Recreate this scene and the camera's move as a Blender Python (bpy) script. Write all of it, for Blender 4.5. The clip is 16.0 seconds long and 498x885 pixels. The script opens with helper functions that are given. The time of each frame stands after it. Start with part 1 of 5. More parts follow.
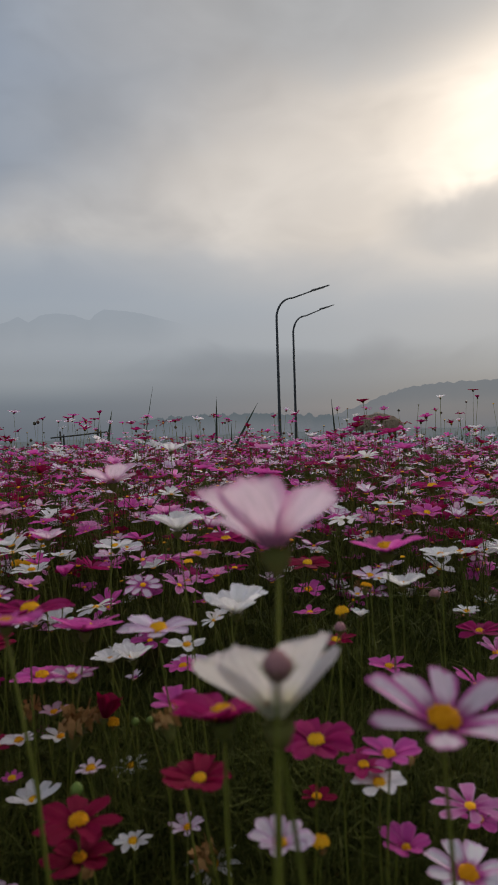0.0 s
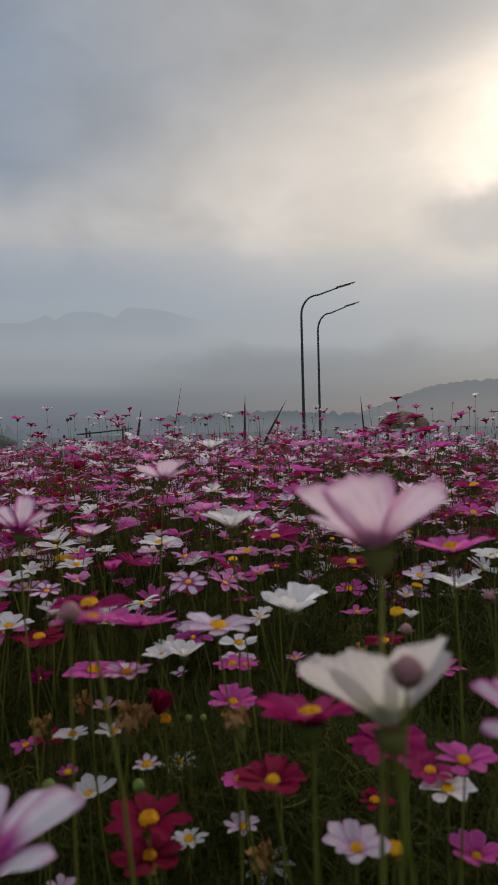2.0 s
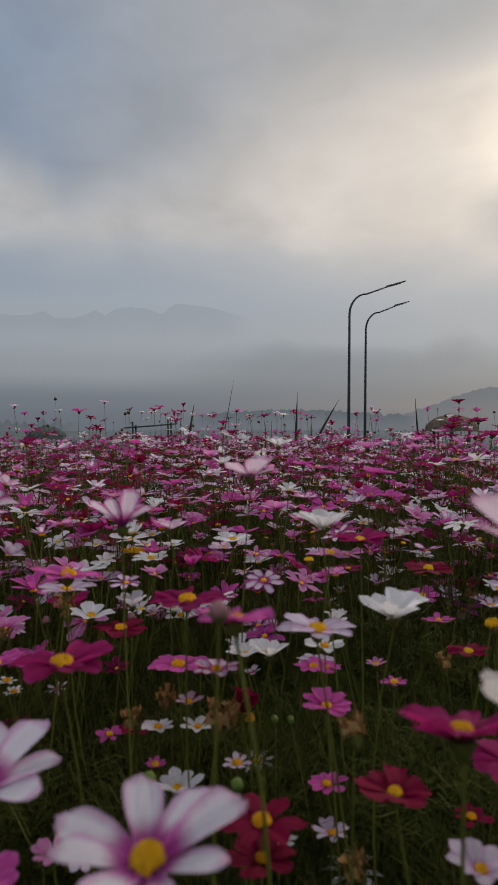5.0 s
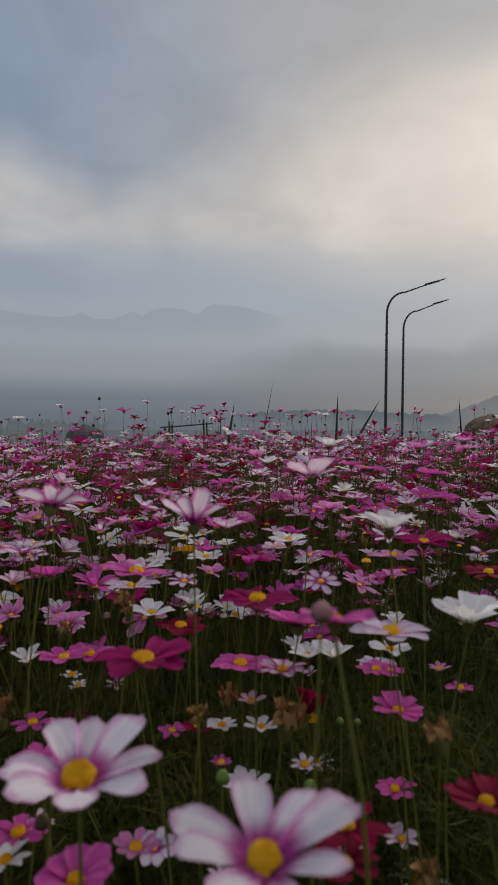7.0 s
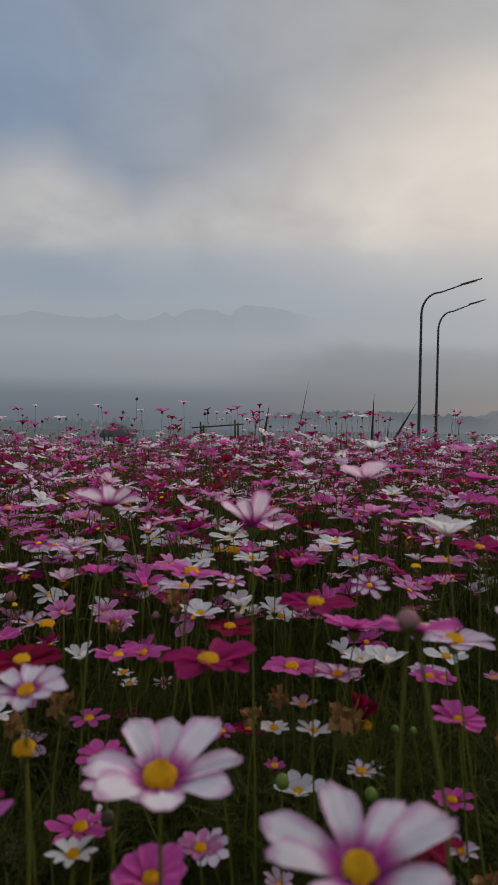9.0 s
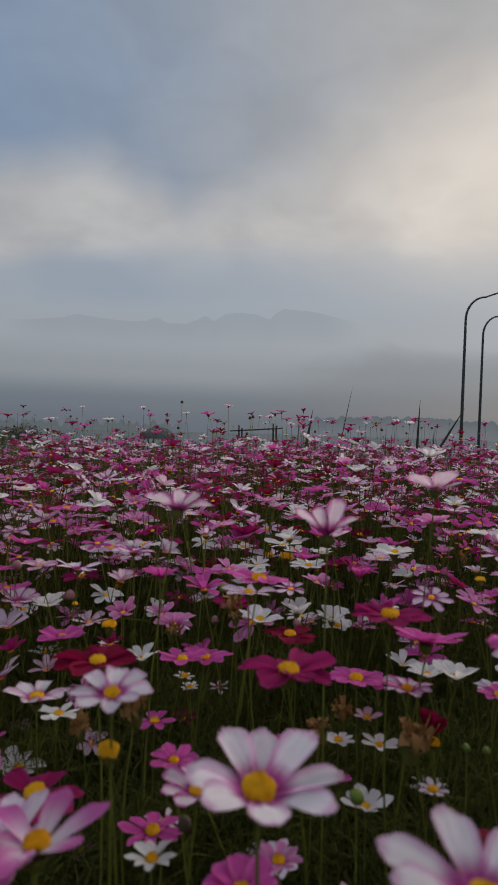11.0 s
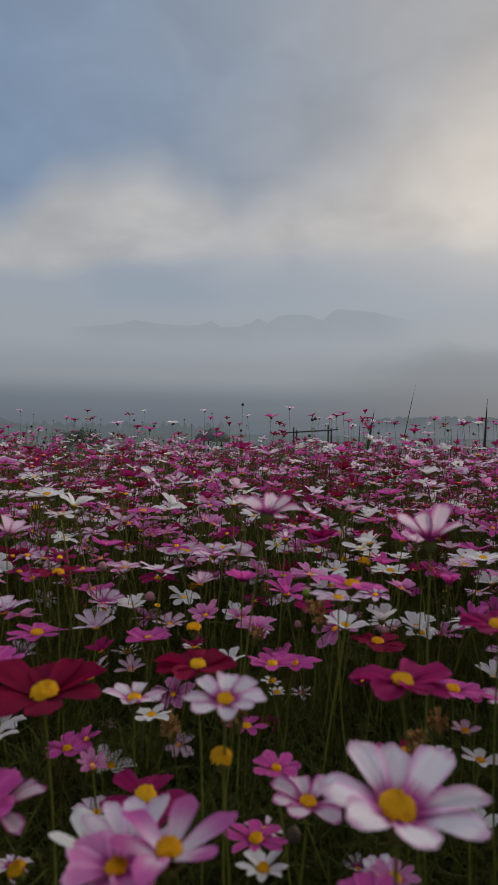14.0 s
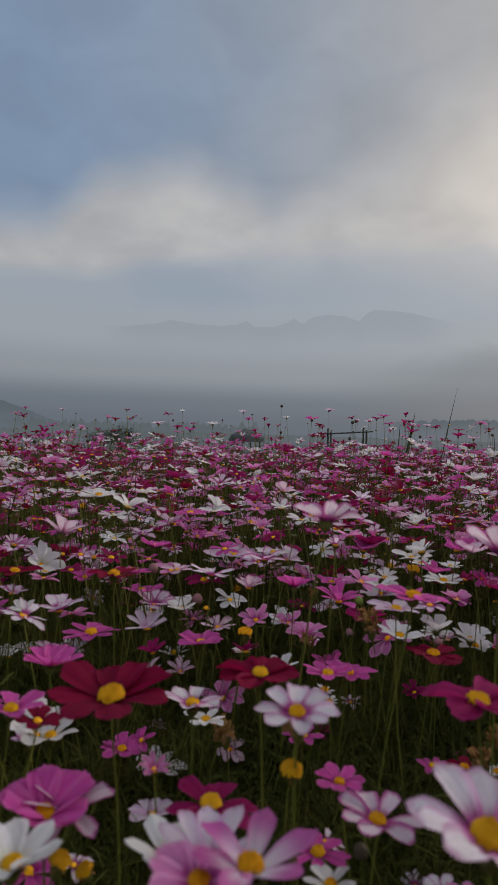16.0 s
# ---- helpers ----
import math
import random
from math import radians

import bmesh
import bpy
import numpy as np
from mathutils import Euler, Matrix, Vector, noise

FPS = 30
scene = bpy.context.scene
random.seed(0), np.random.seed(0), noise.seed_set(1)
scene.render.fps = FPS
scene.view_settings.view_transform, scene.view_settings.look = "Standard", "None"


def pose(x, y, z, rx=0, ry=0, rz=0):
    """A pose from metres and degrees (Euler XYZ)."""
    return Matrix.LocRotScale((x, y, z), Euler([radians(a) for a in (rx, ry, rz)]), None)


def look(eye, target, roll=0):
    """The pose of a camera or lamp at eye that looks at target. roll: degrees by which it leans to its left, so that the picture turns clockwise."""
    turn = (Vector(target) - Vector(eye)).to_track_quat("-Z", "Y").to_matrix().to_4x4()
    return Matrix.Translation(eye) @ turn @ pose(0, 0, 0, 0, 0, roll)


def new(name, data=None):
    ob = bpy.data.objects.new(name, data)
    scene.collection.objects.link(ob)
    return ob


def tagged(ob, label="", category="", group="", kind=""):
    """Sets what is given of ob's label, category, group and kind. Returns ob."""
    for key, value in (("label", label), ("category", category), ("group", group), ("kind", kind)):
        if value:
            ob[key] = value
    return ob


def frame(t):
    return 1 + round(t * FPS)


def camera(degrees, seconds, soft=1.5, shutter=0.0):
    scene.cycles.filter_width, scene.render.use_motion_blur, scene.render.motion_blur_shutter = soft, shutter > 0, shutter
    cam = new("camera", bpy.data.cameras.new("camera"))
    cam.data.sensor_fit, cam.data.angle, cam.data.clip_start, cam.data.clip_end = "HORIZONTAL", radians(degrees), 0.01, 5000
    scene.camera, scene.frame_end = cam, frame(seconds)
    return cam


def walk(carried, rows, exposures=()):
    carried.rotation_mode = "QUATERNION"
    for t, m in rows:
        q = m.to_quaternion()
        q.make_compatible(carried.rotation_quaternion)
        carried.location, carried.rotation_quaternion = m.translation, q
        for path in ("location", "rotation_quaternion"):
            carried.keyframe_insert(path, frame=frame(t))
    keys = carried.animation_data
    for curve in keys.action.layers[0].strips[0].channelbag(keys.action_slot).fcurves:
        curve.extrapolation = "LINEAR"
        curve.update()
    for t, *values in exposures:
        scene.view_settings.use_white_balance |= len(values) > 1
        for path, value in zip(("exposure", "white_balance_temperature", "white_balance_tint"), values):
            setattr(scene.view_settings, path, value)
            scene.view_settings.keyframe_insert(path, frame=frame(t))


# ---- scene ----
cam = camera(47.07, 16.0, soft=1.2)
PATH = [
    (0, (0.0216, -0.0414, 0.6197), (0.5120, 1.8961, 0.5452), -1.89),
    (0.5, (0.0137, -0.0381, 0.6206), (0.4846, 1.9041, 0.5431), -1.99),
    (1, (0.0055, -0.0337, 0.6200), (0.4567, 1.9132, 0.5418), -1.93),
    (1.5, (-0.0033, -0.0301, 0.6204), (0.4288, 1.9211, 0.5405), -1.81),
    (2, (-0.0122, -0.0261, 0.6199), (0.3991, 1.9295, 0.5394), -1.61),
    (2.5, (-0.0211, -0.0230, 0.6198), (0.3698, 1.9368, 0.5395), -1.36),
    (3, (-0.0301, -0.0200, 0.6209), (0.3376, 1.9442, 0.5381), -1.25),
    (3.5, (-0.0392, -0.0177, 0.6217), (0.3072, 1.9503, 0.5382), -1.08),
    (4, (-0.0490, -0.0145, 0.6219), (0.2739, 1.9574, 0.5373), -0.57),
    (6.5, (-0.0974, -0.0038, 0.6211), (0.0751, 1.9868, 0.5346), 0.08),
    (7, (-0.1048, -0.0031, 0.6211), (0.0403, 1.9897, 0.5345), 0.16),
    (7.5, (-0.1116, -0.0019, 0.6207), (0.0083, 1.9926, 0.5342), 0.25),
    (8, (-0.1178, -0.0019, 0.6216), (-0.0236, 1.9940, 0.5346), 0.27),
    (8.5, (-0.1254, -0.0014, 0.6222), (-0.0567, 1.9956, 0.5359), 0.45),
    (9, (-0.1334, -0.0004, 0.6227), (-0.0947, 1.9974, 0.5381), 0.61),
    (11.5, (-0.1796, 0.0028, 0.6253), (-0.3046, 1.9976, 0.5532), 1.66),
    (12, (-0.1877, 0.0032, 0.6258), (-0.3451, 1.9957, 0.5546), 1.62),
    (12.5, (-0.1941, 0.0041, 0.6260), (-0.3820, 1.9940, 0.5560), 1.39),
    (13, (-0.1998, 0.0052, 0.6256), (-0.4233, 1.9914, 0.5544), 0.99),
    (13.5, (-0.2057, 0.0053, 0.6252), (-0.4588, 1.9880, 0.5542), 0.88),
    (14, (-0.2125, 0.0065, 0.6250), (-0.4918, 1.9856, 0.5540), 0.94),
    (14.5, (-0.2195, 0.0063, 0.6256), (-0.5269, 1.9812, 0.5535), 1.19),
    (15, (-0.2264, 0.0067, 0.6264), (-0.5612, 1.9770, 0.5528), 1.30),
    (15.5, (-0.2350, 0.0063, 0.6276), (-0.5970, 1.9719, 0.5544), 1.64),
    (16, (-0.2431, 0.0057, 0.6303), (-0.6370, 1.9652, 0.5579), 1.74),
]
walk(cam, [(t, look(eye, target, roll)) for t, eye, target, roll in PATH])
cam.data.dof.use_dof = True
cam.data.dof.focus_distance = 2.4
cam.data.dof.aperture_fstop = 12.5

# ---- node helpers ----


def node(tree, kind, **values):
    """A node; names of inputs with spaces are written with underscores, sockets are linked, other values set."""
    n = tree.nodes.new(kind)
    for key, value in values.items():
        slot = int(key[1:]) if key[0] == "_" else key.replace("_", " ")
        if isinstance(value, bpy.types.NodeSocket):
            tree.links.new(value, n.inputs[slot])
        else:
            n.inputs[slot].default_value = value
    return n


def calc(tree, op, a, b=0.0, c=0.0):
    n = node(tree, "ShaderNodeMath", _0=a, _1=b, _2=c)
    n.operation = op
    return n.outputs[0]


def smooth(tree, x, lo, hi, to_lo=0.0, to_hi=1.0):
    n = node(tree, "ShaderNodeMapRange", _0=x, _1=lo, _2=hi, _3=to_lo, _4=to_hi)
    n.interpolation_type = "SMOOTHSTEP"
    return n.outputs[0]


def blend(tree, factor, a, b, how="MIX"):
    n = tree.nodes.new("ShaderNodeMix")
    n.data_type, n.blend_type, n.clamp_factor = "RGBA", how, True
    for slot, value in ((0, factor), (6, a), (7, b)):
        if isinstance(value, bpy.types.NodeSocket):
            tree.links.new(value, n.inputs[slot])
        else:
            n.inputs[slot].default_value = value if slot == 0 else (*value, 1)
    return n.outputs[2]


def ramp(tree, x, stops):
    n = node(tree, "ShaderNodeValToRGB", Fac=x)
    n.color_ramp.interpolation = "EASE"
    while len(n.color_ramp.elements) < len(stops):
        n.color_ramp.elements.new(0.5)
    for e, (at, col) in zip(n.color_ramp.elements, stops):
        e.position, e.color = at, (*col, 1)
    return n.outputs[0]


def speckle(tree, vector, scale, detail=3.0, rough=0.55, warp=0.0):
    return node(tree, "ShaderNodeTexNoise", Vector=vector, Scale=scale, Detail=detail, Roughness=rough, Distortion=warp).outputs[0]


def stretched(tree, vector, x, y, z):
    n = node(tree, "ShaderNodeMapping", Vector=vector)
    n.inputs["Scale"].default_value = (x, y, z)
    return n.outputs[0]


# ---- sky and light ----
SUN_AZ, SUN_EL = 41.0, 23.0


def overcast_world():
    w = bpy.data.worlds.new("world")
    scene.world = w
    w.use_nodes = True
    t = w.node_tree
    t.nodes.clear()
    way = t.nodes.new("ShaderNodeTexCoord").outputs["Generated"]
    xyz = node(t, "ShaderNodeSeparateXYZ", Vector=way)
    x, y, z = xyz.outputs
    el = calc(t, "MULTIPLY", calc(t, "ARCSINE", z), 180 / math.pi)
    az = calc(t, "MULTIPLY", calc(t, "ARCTAN2", x, y), 180 / math.pi)
    flat = node(t, "ShaderNodeCombineXYZ", X=calc(t, "MULTIPLY", az, 0.045), Y=calc(t, "MULTIPLY", el, 0.085)).outputs[0]
    big = speckle(t, flat, 0.9, 3.0, 0.45, 0.4)
    wisp = speckle(t, flat, 2.4, 3.0, 0.5, 0.5)
    billow = speckle(t, flat, 2.0, 5.0, 0.52, 0.3)

    def lump(a, e, wide, high):
        """A soft heap of cloud round a bearing and a height, in degrees."""
        dx = calc(t, "DIVIDE", calc(t, "SUBTRACT", az, a), wide)
        dy = calc(t, "DIVIDE", calc(t, "SUBTRACT", calc(t, "MULTIPLY_ADD", wisp, 6.0, el), e + 3.0), high)
        d2 = calc(t, "ADD", calc(t, "MULTIPLY", dx, dx), calc(t, "MULTIPLY", dy, dy))
        return smooth(t, d2, 1.0, 0.0)

    def by_bearing(stops, scale):
        """A value that changes with the bearing: stops of (degrees, value)."""
        return calc(t, "MULTIPLY", ramp(t, smooth_line(az), [((a + 70) / 140, (v / scale,) * 3) for a, v in stops]), scale)

    def smooth_line(a):
        return calc(t, "MULTIPLY_ADD", a, 1 / 140, 0.5)

    # a bright belt of cloud between a ragged top and a straighter foot
    top = by_bearing([(-70, 18), (-40, 15.5), (-32, 17.5), (-25, 22.0), (-18.5, 23.6), (-13, 21.8), (-9.5, 20.0), (-5, 21.6), (1, 23.0), (7, 26.0), (14, 28.5), (24, 30.0), (36, 32.0), (70, 28)], 40.0)
    foot = by_bearing([(-70, 12), (-36, 13.2), (-27, 13.8), (-20, 15.4), (-13, 16.5), (0, 16.9), (25, 16.5), (70, 16)], 40.0)
    torn_edge = calc(t, "MULTIPLY_ADD", billow, 5.0, -2.5)
    bent = calc(t, "ADD", el, torn_edge)
    soft_top = by_bearing([(-70, 3.0), (-26, 3.0), (-14, 2.6), (-8, 3.6), (4, 5.5), (70, 6.5)], 10.0)
    over = smooth(t, calc(t, "DIVIDE", calc(t, "SUBTRACT", bent, top), soft_top), -1.0, 1.0)
    under = smooth(t, calc(t, "SUBTRACT", calc(t, "MULTIPLY_ADD", torn_edge, 0.35, el), foot), 1.3, -1.3)
    low = ramp(t, calc(t, "DIVIDE", el, 90.0), [
        (0.0, (0.128, 0.153, 0.192)), (0.018, (0.138, 0.166, 0.208)), (0.052, (0.265, 0.288, 0.32)), (0.09, (0.33, 0.355, 0.39)),
        (0.135, (0.325, 0.365, 0.415)), (0.19, (0.37, 0.40, 0.44))])
    # a bluer hollow under the belt
    low = blend(t, calc(t, "MULTIPLY", lump(-17, 13.0, 9, 3.2), 0.6), low, (0.275, 0.325, 0.405))
    low = blend(t, calc(t, "MULTIPLY", lump(-2, 13.5, 10, 3.0), 0.4), low, (0.29, 0.335, 0.40))
    low = blend(t, calc(t, "MULTIPLY", lump(20, 3.0, 26, 5.0), 0.6), low, (0.165, 0.18, 0.215))
    high = blend(t, smooth(t, calc(t, "MULTIPLY_ADD", big, 30.0, az), -20, 30), (0.212, 0.290, 0.412), (0.325, 0.345, 0.375))
    high = blend(t, calc(t, "MULTIPLY", lump(-24, 29, 22, 8), 0.15), high, (0.200, 0.265, 0.375))
    high = blend(t, smooth(t, el, 42, 52), high, (0.5, 0.54, 0.61))
    high = blend(t, smooth(t, el, 52, 74), high, (1.3, 1.29, 1.29))
    belt = blend(t, smooth(t, billow, 0.30, 0.72), (0.385, 0.39, 0.405), (0.50, 0.497, 0.495))
    belt = blend(t, smooth(t, az, 0, 26, 0.0, 0.6), belt, (0.64, 0.61, 0.58))
    layers = blend(t, under, blend(t, over, belt, high), low)
    # the sun behind the cloud
    sun = Vector((math.sin(radians(SUN_AZ)) * math.cos(radians(SUN_EL)), math.cos(radians(SUN_AZ)) * math.cos(radians(SUN_EL)), math.sin(radians(SUN_EL))))
    n = node(t, "ShaderNodeVectorMath", _0=way, _1=sun)
    n.operation = "DOT_PRODUCT"
    near = calc(t, "MAXIMUM", n.outputs["Value"], 0.0)
    above = smooth(t, bent, 9.0, 18.0)
    wide = calc(t, "MULTIPLY", calc(t, "POWER", near, 6.5), calc(t, "MULTIPLY_ADD", above, 0.75, 0.25))
    core = calc(t, "MULTIPLY", calc(t, "POWER", near, 80.0), above)
    torn = calc(t, "MULTIPLY_ADD", wisp, 0.9, 0.55)
    wide = calc(t, "MULTIPLY", wide, smooth(t, el, 2.5, 13.0, 0.0, 1.0))
    wide = calc(t, "MULTIPLY", wide, calc(t, "MULTIPLY_ADD", over, -0.4, 1.0))
    col = blend(t, calc(t, "MULTIPLY", wide, 0.78), layers, (0.78, 0.68, 0.575))
    col = blend(t, calc(t, "MULTIPLY", core, torn), col, (0.55, 0.47, 0.37), "ADD")
    col = blend(t, calc(t, "MULTIPLY", lump(36, 17.3, 9.5, 4.4), 0.85), col, (0.45, 0.44, 0.435))
    col = blend(t, calc(t, "MULTIPLY", lump(19, 21, 16, 6), 0.5), col, (0.74, 0.675, 0.605))
    col = blend(t, calc(t, "MULTIPLY", lump(28, 35.5, 22, 7.5), 0.75), col, (0.40, 0.405, 0.41))
    shade = calc(t, "MULTIPLY_ADD", wisp, 0.34, 0.83)
    shade = calc(t, "ADD", calc(t, "MULTIPLY", shade, smooth(t, el, 11, 20)), calc(t, "SUBTRACT", 1.0, smooth(t, el, 11, 20)))
    col = blend(t, 1.0, col, node(t, "ShaderNodeCombineXYZ", X=shade, Y=shade, Z=shade).outputs[0], "MULTIPLY")
    # the open sky behind the clouds
    sky = t.nodes.new("ShaderNodeTexSky")
    sky.sky_type, sky.sun_disc, sky.sun_elevation, sky.sun_rotation = "NISHITA", False, radians(SUN_EL), radians(SUN_AZ)
    clouds = node(t, "ShaderNodeBackground", Color=col, Strength=1.04)
    open_sky = node(t, "ShaderNodeBackground", Color=sky.outputs[0], Strength=0.05)
    both = node(t, "ShaderNodeMixShader", _0=0.9, _1=open_sky.outputs[0], _2=clouds.outputs[0])
    t.links.new(both.outputs[0], t.nodes.new("ShaderNodeOutputWorld").inputs[0])


overcast_world()
sun_lamp = new("sun", bpy.data.lights.new("sun", "SUN"))
sun_lamp.data.energy, sun_lamp.data.angle, sun_lamp.data.color = 1.4, radians(20), (1.0, 0.86, 0.70)
sun_lamp.matrix_world = look((0, 0, 0), (-math.sin(radians(SUN_AZ)) * math.cos(radians(SUN_EL)), -math.cos(radians(SUN_AZ)) * math.cos(radians(SUN_EL)), -math.sin(radians(SUN_EL))))

# ---- materials ----


def material(name):
    m = bpy.data.materials.new(name)
    m.use_nodes = True
    t = m.node_tree
    t.nodes.clear()
    return m, t


def finish(t, shader, bump=None):
    t.links.new(shader, t.nodes.new("ShaderNodeOutputMaterial").inputs[0])


def thin_leaf(t, col, rough, through_part, gloss=0.25, normal=None):
    """A thin surface that lets part of the light through."""
    top = node(t, "ShaderNodeBsdfPrincipled", Base_Color=col, Roughness=rough, Specular_IOR_Level=gloss)
    back = node(t, "ShaderNodeBsdfTranslucent", Color=col)
    if normal is not None:
        t.links.new(normal, top.inputs["Normal"])
    return node(t, "ShaderNodeMixShader", _0=through_part, _1=top.outputs[0], _2=back.outputs[0]).outputs[0]


def petal_material(name, body, base, edge, edge_part, base_end=0.42, base_start=0.22):
    """Petal: tint at the claw, paler or darker rim, fine veins along its length."""
    m, t = material(name)
    uv = t.nodes.new("ShaderNodeTexCoord").outputs["UV"]
    sep = node(t, "ShaderNodeSeparateXYZ", Vector=uv)
    along, across = sep.outputs[0], calc(t, "ABSOLUTE", calc(t, "MULTIPLY_ADD", sep.outputs[1], 2.0, -1.0))
    one = t.nodes.new("ShaderNodeObjectInfo").outputs["Random"]
    isle = t.nodes.new("ShaderNodeNewGeometry").outputs["Random Per Island"]
    vary = calc(t, "FRACT", calc(t, "ADD", one, isle))
    shift = node(t, "ShaderNodeCombineXYZ", X=calc(t, "MULTIPLY", vary, 37.0)).outputs[0]
    moved = node(t, "ShaderNodeVectorMath", _0=uv, _1=shift).outputs[0]
    veins = speckle(t, stretched(t, moved, 1.0, 13.0, 1.0), 2.2, 2.0, 0.5)
    blot = speckle(t, moved, 3.0, 3.0, 0.6)
    col = blend(t, smooth(t, calc(t, "MULTIPLY_ADD", veins, 0.25, along), base_start, base_end + 0.16), base, body)
    rim = calc(t, "MAXIMUM", smooth(t, calc(t, "MULTIPLY_ADD", blot, 0.3, across), 0.72, 1.12), smooth(t, calc(t, "MULTIPLY_ADD", blot, 0.2, along), 0.92, 1.1))
    col = blend(t, calc(t, "MULTIPLY", rim, edge_part), col, edge)
    tone = calc(t, "MULTIPLY", calc(t, "MULTIPLY_ADD", veins, 0.8, 0.62), calc(t, "MULTIPLY_ADD", vary, 0.3, 0.85))
    col = blend(t, 1.0, col, node(t, "ShaderNodeCombineXYZ", X=tone, Y=tone, Z=tone).outputs[0], "MULTIPLY")
    bump = node(t, "ShaderNodeBump", Strength=0.6, Distance=0.002, Height=veins).outputs[0]
    finish(t, thin_leaf(t, col, 0.7, 0.5, 0.12, bump))
    return m


def mottled(name, a, b, scale, rough=0.7, gloss=0.3, metal=0.0, bump=0.3, size=0.002, leaf=0.0, along_z=1.0):
    """Two tones mixed at two scales, with a fine relief; leaf: the part of the light that goes through."""
    m, t = material(name)
    at = stretched(t, t.nodes.new("ShaderNodeTexCoord").outputs["Object"], 1, 1, along_z)
    one = t.nodes.new("ShaderNodeObjectInfo").outputs["Random"]
    isle = t.nodes.new("ShaderNodeNewGeometry").outputs["Random Per Island"]
    coarse, fine = speckle(t, at, scale, 3.0), speckle(t, at, scale * 7, 3.0)
    f = calc(t, "MULTIPLY_ADD", coarse, 0.9, calc(t, "MULTIPLY_ADD", fine, 0.5, -0.4))
    f = calc(t, "ADD", f, calc(t, "MULTIPLY_ADD", calc(t, "FRACT", calc(t, "ADD", one, isle)), 0.5, -0.25))
    col = blend(t, f, a, b)
    lump = node(t, "ShaderNodeBump", Strength=bump, Distance=size, Height=fine).outputs[0]
    if leaf:
        finish(t, thin_leaf(t, col, rough, leaf, gloss, lump))
    else:
        p = node(t, "ShaderNodeBsdfPrincipled", Base_Color=col, Roughness=rough, Specular_IOR_Level=gloss, Metallic=metal, Normal=lump)
        finish(t, p.outputs[0])
    return m


PETALS = {
    "white": petal_material("white_petal", (0.85, 0.84, 0.86), (0.70, 0.70, 0.60), (0.86, 0.83, 0.87), 0.5),
    "ivory": petal_material("ivory_petal", (0.78, 0.74, 0.72), (0.62, 0.62, 0.44), (0.74, 0.66, 0.68), 0.5),
    "blush": petal_material("blush_petal", (0.89, 0.83, 0.92), (0.44, 0.05, 0.31), (0.58, 0.18, 0.46), 0.6, 0.46, 0.34),
    "picotee": petal_material("picotee_petal", (0.82, 0.68, 0.80), (0.40, 0.05, 0.27), (0.50, 0.10, 0.36), 1.0, 0.44, 0.30),
    "lilac": petal_material("lilac_petal", (0.78, 0.68, 0.80), (0.62, 0.34, 0.58), (0.62, 0.34, 0.60), 0.6, 0.4),
    "tipped": petal_material("tipped_petal", (0.56, 0.14, 0.42), (0.86, 0.80, 0.88), (0.55, 0.13, 0.40), 0.6, 0.78),
    "pale": petal_material("pale_pink_petal", (0.82, 0.64, 0.76), (0.62, 0.30, 0.48), (0.62, 0.28, 0.50), 0.75, 0.4),
    "rose": petal_material("rose_petal", (0.74, 0.25, 0.56), (0.44, 0.03, 0.26), (0.82, 0.50, 0.72), 0.6, 0.5),
    "pink": petal_material("pink_petal", (0.65, 0.09, 0.42), (0.38, 0.012, 0.19), (0.72, 0.20, 0.52), 0.6),
    "magenta": petal_material("magenta_petal", (0.335, 0.012, 0.118), (0.19, 0.004, 0.055), (0.41, 0.035, 0.18), 0.6),
    "crimson": petal_material("crimson_petal", (0.245, 0.005, 0.045), (0.12, 0.002, 0.016), (0.28, 0.009, 0.060), 0.5),
}
PETAL_WORDS = {"white": "white", "ivory": "creamy white", "blush": "pink-flushed white", "picotee": "pink-edged white", "lilac": "pale lilac", "tipped": "pink-tipped white", "pale": "pale pink", "rose": "rose pink",
               "pink": "orchid pink", "magenta": "deep magenta", "crimson": "dark crimson"}
DISC = mottled("yellow_florets", (0.80, 0.33, 0.005), (0.97, 0.59, 0.022), 160, 0.8, 0.15, bump=0.8, size=0.001)
STEM = mottled("green_stem", (0.095, 0.112, 0.012), (0.19, 0.205, 0.030), 30, 0.55, 0.3, along_z=0.2)
CALYX = mottled("calyx_green", (0.085, 0.10, 0.015), (0.17, 0.15, 0.04), 120, 0.6, 0.3)
BUD_DARK = mottled("bud_green_red", (0.05, 0.06, 0.025), (0.16, 0.05, 0.06), 110, 0.6, 0.3)
BUD_PINK = mottled("bud_dusky_pink", (0.25, 0.12, 0.12), (0.40, 0.19, 0.22), 90, 0.65, 0.25)
BUD_GREEN = mottled("bud_fresh_green", (0.10, 0.16, 0.025), (0.22, 0.28, 0.05), 90, 0.6, 0.3)
DRIED = mottled("dried_petal", (0.20, 0.095, 0.028), (0.50, 0.31, 0.13), 70, 0.85, 0.15, leaf=0.25)
LEAF = mottled("thread_leaf_green", (0.024, 0.032, 0.006), (0.155, 0.166, 0.034), 6, 0.7, 0.08, leaf=0.25)
BLADE = mottled("dark_leaf_blade", (0.020, 0.035, 0.020), (0.05, 0.07, 0.035), 9, 0.5, 0.35, along_z=0.1)
STEEL = mottled("weathered_grey_steel", (0.05, 0.055, 0.06), (0.09, 0.095, 0.10), 3, 0.5, 0.4, 0.6)
LAMP_GREY = mottled("lamp_head_grey", (0.05, 0.05, 0.055), (0.08, 0.08, 0.085), 4, 0.5, 0.4)
